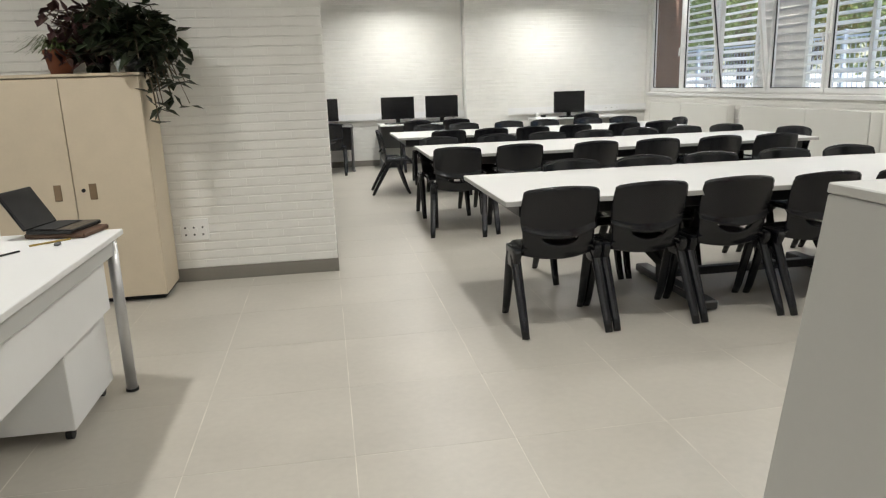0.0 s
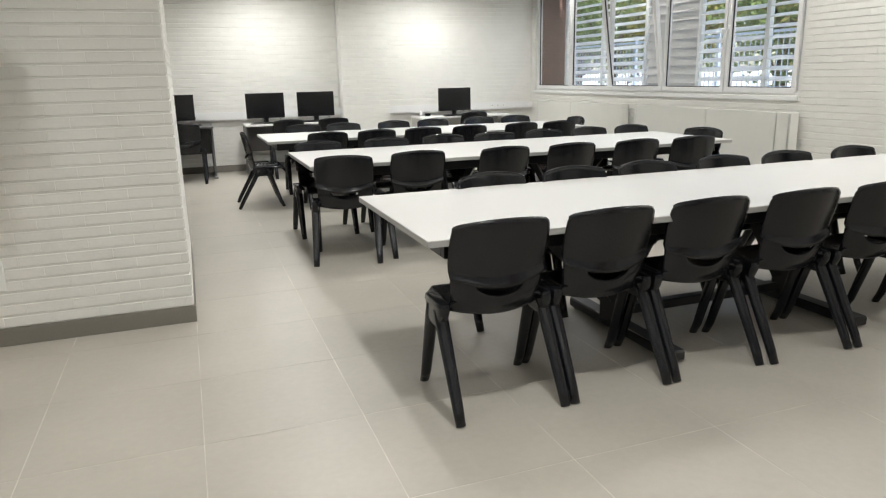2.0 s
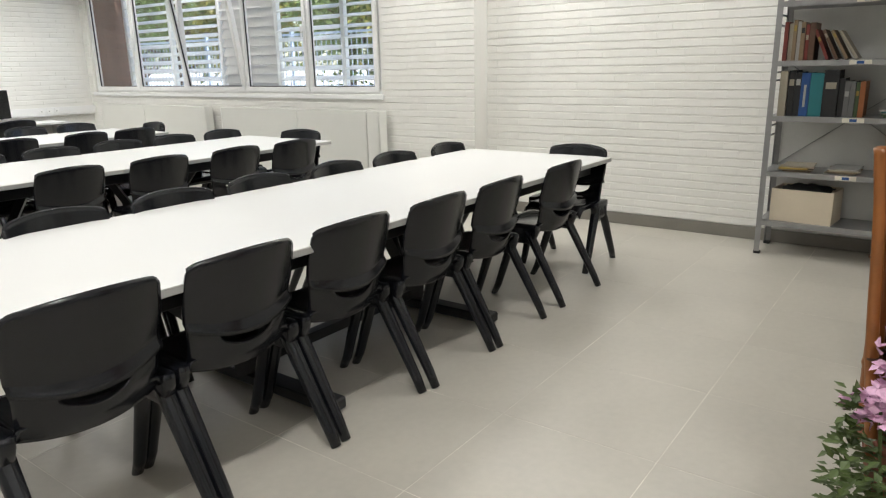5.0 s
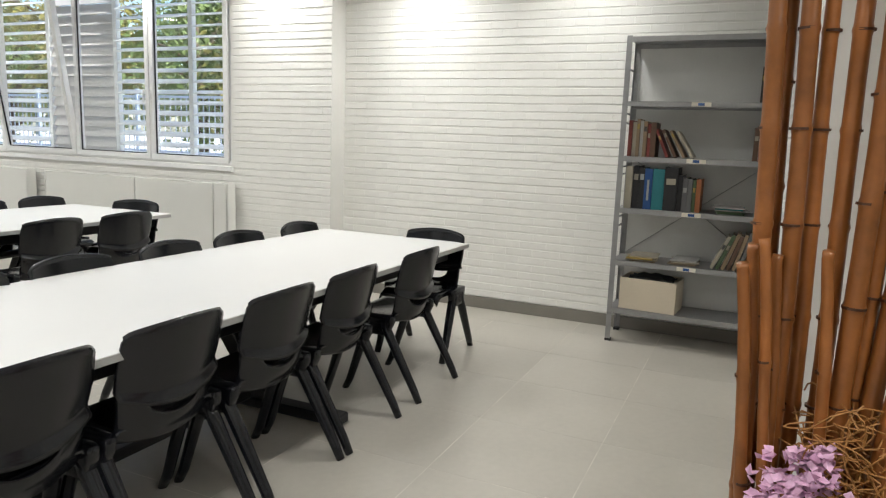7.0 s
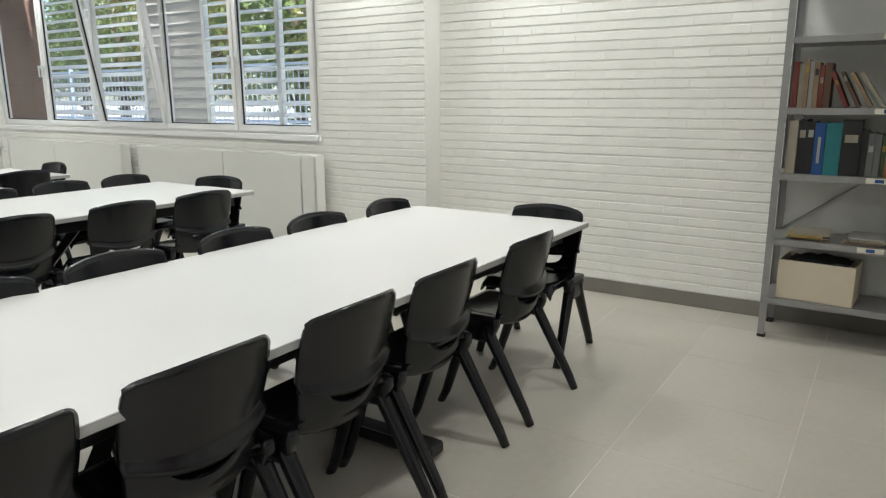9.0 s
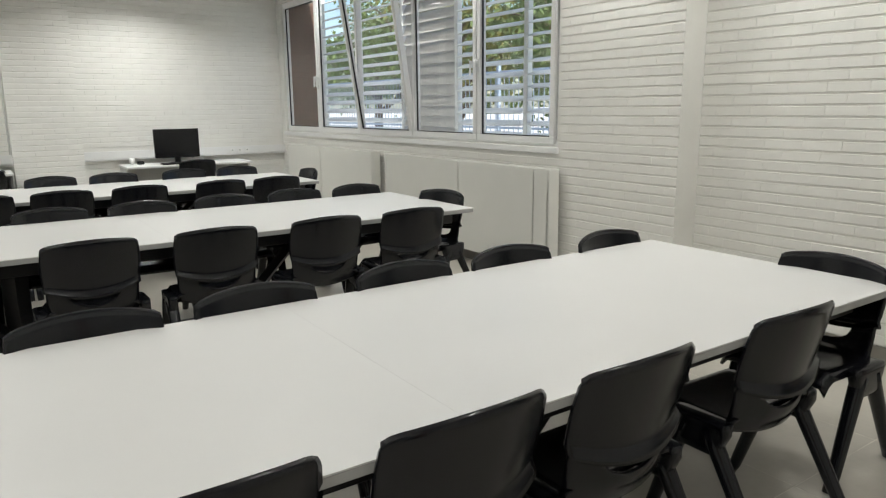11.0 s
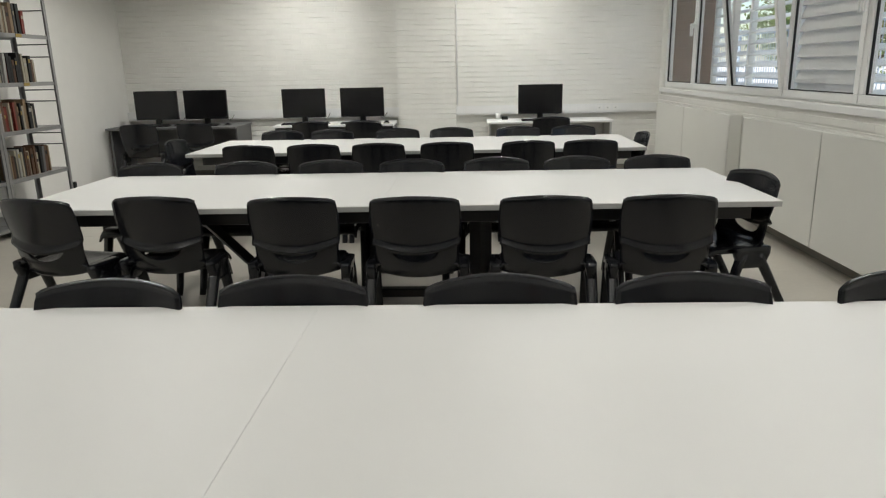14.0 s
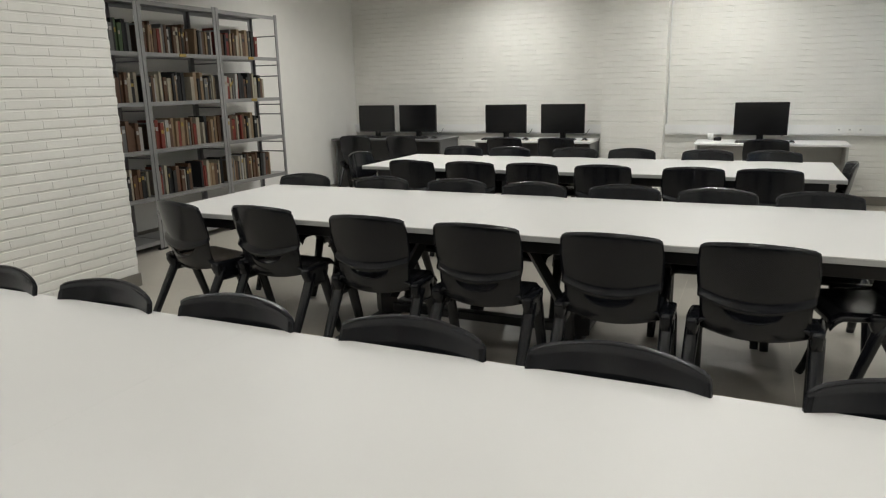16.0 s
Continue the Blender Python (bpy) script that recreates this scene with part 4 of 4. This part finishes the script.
for cx, cy, cz, n in ((0.0, -0.01, 0.63, 34), (0.03, -0.05, 0.68, 26), (-0.03, 0.05, 0.50, 44), (0.0, -0.07, 0.48, 36), (-0.06, -0.02, 0.55, 36), (0.05, -0.09, 0.58, 22), (0.0, 0.01, 0.57, 20)):
    tube([(0, 0, 0.12), (cx * 0.7, cy * 0.7, cz * 0.7), (cx, cy, cz)], 0.004, 5, bm=sb)
    for k in range(n):
        q = Vector((cx + RP.gauss(0, 0.030), cy + RP.gauss(0, 0.030), cz + RP.gauss(0, 0.024)))
        for j in range(4):
            leaf_quad(pb, q, Vector((RP.gauss(0, 1), RP.gauss(0, 1), RP.gauss(0.2, 0.8))), Vector((RP.gauss(0, .3), RP.gauss(0, .3), 1)), 0.027, 0.014)
for k in range(60):
    q = Vector((-0.05 + RP.gauss(0, 0.012), 0.10 + RP.gauss(0, 0.012), RP.uniform(0.34, 0.53)))
    leaf_quad(lb, q, Vector((RP.gauss(0, 1), RP.gauss(0.3, 1), RP.gauss(0.5, 0.4))), Vector((0, 0, 1)), RP.uniform(0.03, 0.045), RP.uniform(0.009, 0.014))
part("flower_stalk", sb, GRASSY, fl)
part("leaves", lb, POT_LEAF, fl, "green leaves")
part("petals", pb, PINK, fl, "pink petals")

# ---- things on the computer desks ----
solo("power_adapter", box(3.62, 3.70, 11.40, 11.47, 0.7025, 0.742, 0.006), BEZEL, "small black adapter box on a desk", "adapter")
solo("white_cup", lathe([(0.025, 0.0005), (0.032, 0.075), (0.029, 0.075), (0.022, 0.01)], 16), SOCKET, "small white plastic cup on a computer desk", "cup", smooth=True, at=pose(3.58, 11.50, 0.702))
for x in (1.58, 2.22):
    solo("paper_note", box(x - 0.05, x + 0.05, 11.11, 11.22, 0.7053, 0.7065), PAPER, "small white paper on a computer desk", "paper", "paper notes")
RC = random.Random(9)
for x in (-0.66, -0.04, 1.185, 1.908, 4.087):
    pts = [(x + 0.1 + 0.18 * i / 6 + RC.uniform(-0.01, 0.01), 11.45 + 0.1 * i / 6, 0.80 + 0.05 * math.sin(i * 1.1) - 0.0 * i) for i in range(7)]
    solo("monitor_cable", tube(pts, 0.004, 6), BEZEL, "black cable hanging behind a monitor", "cable", "monitor cables", smooth=True)

# ---- outside the window ----
ground = structure("ground", box(X_REC + 0.35, 400, -300, 400, -0.5, -0.12), PAVING, "pale sunlit paving outside", "ground")
pier = structure("wall_pier_outside", box(5.92, 6.31, 11.79, 12.3, -0.12, 3.2), MORTAR, "brown brick wall corner outside the window")
pier_bricks = {k: mesh_of(box(0, k, -0.006, 0, 0, 0.055, 0.002), BROWN_BRICK, name="brown_brick") for k in (0.205, 0.165, 0.095, 0.27)}
for r in range(14, 42):
    spans = ((5.922, 0.205), (6.140, 0.165)) if r % 2 else ((5.922, 0.095), (6.030, 0.27))
    for x, k in spans:
        o = new("brick", pier_bricks[k]); o.parent = pier; o.location = (x, 11.789, r * 0.066)

jamb = structure("wall_jamb_outside", box(5.715, 5.915, 11.545, 11.559, WIN_Z0, WIN_Z1), MORTAR, "brown brick reveal beside the window")
for r in range(25):
    for x, k in (((5.716, 0.095), (5.819, 0.095)) if r % 2 else ((5.716, 0.165),)):
        o = new("brick", pier_bricks[k]); o.parent = jamb; o.location = (x, 11.5445, WIN_Z0 + 0.006 + r * 0.066)

louvre = thing("louvre_screen", pose(6.25, 0.08, 0), "pale metal louvre screen with horizontal blades outside the window", "louvre")
POSTS = (5.02, 6.11, 7.20, 8.29, 9.38, 10.47, 11.56)
for y in POSTS:
    part("post", box(-0.03, 0.03, y - 0.03, y + 0.03, -0.12, 3.1, 0.004), SLAT, louvre)
open_blade = mesh_of(box(-0.062, 0.062, 0, 1.02, -0.005, 0.005, 0.002), SLAT, name="blade")
closed_blade = mesh_of(box(-0.064, 0.064, 0, 1.02, -0.004, 0.004, 0.002), SLAT_GREY, name="blade")
for a in POSTS[:-1]:
    for k in range(19):
        shut = abs(a - 8.29) < 0.01
        o = new("blade", closed_blade if shut else open_blade)
        o.parent = louvre
        o.matrix_basis = pose(0, a + 0.035, 0.75 + k * 0.112, 0, -67 if shut else (-18 if a < 6.5 else -23), 0)

fence = thing("metal_fence", pose(9.3, 0, -0.12), "blue-grey metal bar fence beyond the window", "fence")
for k in range(9):
    part("post", box(-0.03, 0.03, 4 + k * 2.5 - 0.03, 4 + k * 2.5 + 0.03, 0, 2.15, 0.004), FENCE, fence)
for z in (0.15, 1.1, 2.0):
    part("rail", box(-0.012, 0.012, 4, 24, z, z + 0.04), FENCE, fence)
bar = mesh_of(box(-0.006, 0.006, -0.006, 0.006, 0.15, 2.0), FENCE, name="bar")
for k in range(166):
    o = new("bar", bar); o.parent = fence; o.location = (0.022, 4.06 + k * 0.12, 0)

RT = random.Random(21)


def tree(x, y, h, spread, n, material):
    t = thing("tree", pose(x, y, -0.12), "leafy green tree behind the fence, in sunlight", "tree", "trees outside")
    part("trunk", tube([(0, 0, 0), (0.05, 0.03, h * 0.3), (0.0, 0.1, h * 0.7)], [0.16, 0.13, 0.05], 10), BARK, t, smooth=True)
    limbs, lv = bmesh.new(), bmesh.new()
    for k in range(14):
        a, z0 = RT.uniform(0, math.tau), h * RT.uniform(0.16, 0.6)
        e = Vector((spread * RT.uniform(0.5, 1) * math.cos(a), spread * RT.uniform(0.5, 1) * math.sin(a), z0 + h * RT.uniform(0.05, 0.35)))
        tube([(0, 0, z0), tuple(Vector((0, 0, z0)).lerp(e, 0.5) + Vector((0, 0, 0.15))), tuple(e)], [0.05, 0.03, 0.012], 6, bm=limbs)
        for c in range(4):
            cc = Vector((0, 0, z0)).lerp(e, RT.uniform(0.45, 1.05)) + Vector((RT.gauss(0, 0.25), RT.gauss(0, 0.25), RT.gauss(0, 0.2)))
            for j in range(n // 56):
                q = cc + Vector((RT.gauss(0, 0.3), RT.gauss(0, 0.3), RT.gauss(0, 0.24)))
                leaf_quad(lv, q, Vector((RT.gauss(0, 1), RT.gauss(0, 1), RT.gauss(-0.3, 0.7))), Vector((RT.gauss(0, .5), RT.gauss(0, .5), 1)), RT.uniform(0.10, 0.2), RT.uniform(0.035, 0.06))
    part("limbs", limbs, BARK, t, smooth=True)
    part("crown", lv, material, t)


for x, y, h, sp, mt in ((11.5, 12.2, 5.2, 1.9, LEAF), (12.0, 16.5, 6.0, 2.2, LEAF_Y), (13.0, 20.5, 6.0, 2.4, LEAF), (11.3, 9.0, 5.0, 1.7, LEAF_Y), (14.5, 25.0, 6.5, 2.6, LEAF), (15.0, 14.0, 6.5, 2.6, LEAF), (12.5, 5.5, 5.5, 2.0, LEAF)):
    tree(x, y, h, sp, 4200, mt)
hb = bmesh.new()
for k in range(9000):
    q = Vector((RT.gauss(16.5, 0.5), RT.uniform(2, 34), 1.5 + 2.9 * RT.random() ** 0.8 + 0.5 * noise.noise((k * 0.37, 0, 0))))
    leaf_quad(hb, q, Vector((RT.gauss(0, 1), RT.gauss(0, 1), RT.gauss(-0.2, 0.7))), Vector((RT.gauss(0, .5), RT.gauss(0, .5), 1)), RT.uniform(0.2, 0.4), RT.uniform(0.07, 0.13))
solo("shrubs", hb, LEAF, "dense green shrubs far behind the fence", "shrubs", kind="stuff")

# ---- bricks and tiles ----
RB = random.Random(77)
BRICK_L, BRICK_P, COURSE = 0.2199, 0.22, 0.0625
brick_meshes = {}


def brick_mesh(w):
    """A painted brick face, w long, bevelled all round, standing 7 mm off the wall along -y."""
    k = round(w, 3)
    if k not in brick_meshes:
        h, d, c = 0.0535, 0.006, 0.0032
        ver = [(0, 0, 0), (w, 0, 0), (w, 0, h), (0, 0, h), (0.0002, -d + c, 0.001), (w - 0.0002, -d + c, 0.001), (w - 0.0002, -d + c, h - 0.001), (0.0002, -d + c, h - 0.001),
               (0.0006, -d, c), (w - 0.0006, -d, c), (w - 0.0006, -d, h - c), (0.0006, -d, h - c)]
        fc = [(8, 9, 10, 11)]
        for a, b in ((0, 4), (4, 8)):
            fc += [(a + i, a + (i + 1) % 4, b + (i + 1) % 4, b + i) for i in range(4)]
        me = bpy.data.meshes.new("brick")
        me.from_pydata(ver, [], fc)
        me.materials.append(WHITE_BRICK)
        brick_meshes[k] = me
    return brick_meshes[k]


def brick_face(wall, m, length, z0, z1, holes=(), near=None):
    """Brick courses over a wall's face: m puts x along the wall and -y out of it. near: the stretch of the face, (u0, u1, z0, z1), whose bricks are parts."""
    picked, ver, fc = 0, [], []
    r = 0
    z = z0
    while z + 0.05 < z1:
        u = -0.11 if r % 2 else 0.0
        while u < length - 0.02:
            a, b = max(0.0, u), min(u + BRICK_L, length)
            spans = [(a, b)]
            for h0, h1, hz0, hz1 in holes:
                if z + 0.055 > hz0 and z < hz1:
                    spans = [q for s0, s1 in spans for q in ((s0, min(s1, h0)), (max(s0, h1), s1)) if q[1] - q[0] > 0.02]
            for a, b in spans:
                if b - a < 0.02:
                    continue
                mm = m @ pose(a, RB.uniform(-0.0003, 0.0003), z + RB.uniform(-0.0007, 0.0007), 0, RB.uniform(-0.12, 0.12), RB.uniform(-0.08, 0.08))
                me = brick_mesh(b - a)
                if near and near[0] <= a <= near[1] and near[2] <= z <= near[3] and picked < 300:
                    o = new("brick", me)
                    o.parent = wall
                    o.matrix_basis = mm
                    picked += 1
                else:
                    k = len(ver)
                    ver += [tuple(mm @ v.co) for v in me.vertices]
                    fc += [tuple(i + k for i in p.vertices) for p in me.polygons]
            u += BRICK_P
        z += COURSE
        r += 1
    if ver:
        me = bpy.data.meshes.new("brick_courses")
        me.from_pydata(ver, [], fc)
        me.materials.append(WHITE_BRICK)
        o = new("brick_courses", me)
        o.parent = wall
        o["kind"] = "stuff"


ZB = BH + 0.003
brick_face(wall_block, pose(WEST, BLOCK_Y0, 0), BLOCK_X - WEST, ZB, Z_CEIL, near=(2.05, 4, 0, 2.2))
brick_face(wall_block, pose(BLOCK_X, BLOCK_Y0, 0, 0, 0, 90), BLOCK_Y1 - BLOCK_Y0, ZB, Z_CEIL, near=(0, 2, 0, 2.0))
brick_face(wall_back, pose(X_LEFT, Y_BACK, 0), 2.345 - X_LEFT, ZB, Z_CEIL, holes=((0, 4, 0.735, 0.875),), near=(1.2, 4, 0.9, 2.2))
brick_face(wall_back, pose(3.06, Y_BACK, 0), X_WIN - 3.06, ZB, Z_CEIL, holes=((0, 4, 0.735, 0.875),))
brick_face(pilaster, pose(2.345, 11.48, 0), 0.715, ZB, Z_CEIL, near=(0, 1, 0, 3))
brick_face(wall_window, pose(X_WIN, Y_BACK, 0, 0, 0, -90), Y_BACK - Y_RETURN, ZB, Z_CEIL, holes=((Y_BACK - WIN_Y1 - 0.02, Y_BACK - WIN_Y0 + 0.02, 1.0, WIN_Z1 + 0.02),), near=(5.4, 7, 0, 2.7))
brick_face(wall_recess, pose(X_REC, Y_RETURN, 0, 0, 0, -90), Y_RETURN - Y_SIDE, ZB, Z_CEIL, near=(0, 2.5, 0.4, 1.9))
brick_face(wall_side, pose(X_REC, Y_SIDE, 0, 0, 0, 180), X_REC - X_SIDE, 0.0, Z_CEIL, near=(0.8, 3, 0, 2.2))

P = 0.606
GX, GY = 1.863, 2.935
tile_me = mesh_of(box(0.0018, P - 0.0018, 0.0018, P - 0.0018, -0.0006, 0.0, 0.0002), TILE, name="tile")
tv, tf = [], []
picked = 0
for i in range(-9, 8):
    for j in range(-10, 16):
        x, y = GX + i * P, GY + j * P
        if x + P < WEST or y + P < SOUTH or x > X_REC or y > Y_BACK:
            continue
        if x > -2.1 and y < 9.6 and y > -1.2 and picked < 300:
            o = new("tile", tile_me)
            o.parent = floor
            o.location = (x, y, 0)
            picked += 1
        else:
            k = len(tv)
            tv += [tuple(v.co + Vector((x, y, 0))) for v in tile_me.vertices]
            tf += [tuple(q + k for q in p.vertices) for p in tile_me.polygons]
rest = bpy.data.meshes.new("tiles")
rest.from_pydata(tv, [], tf)
rest.materials.append(TILE)
o = new("tiles", rest)
o.parent = floor
o["kind"] = "stuff"
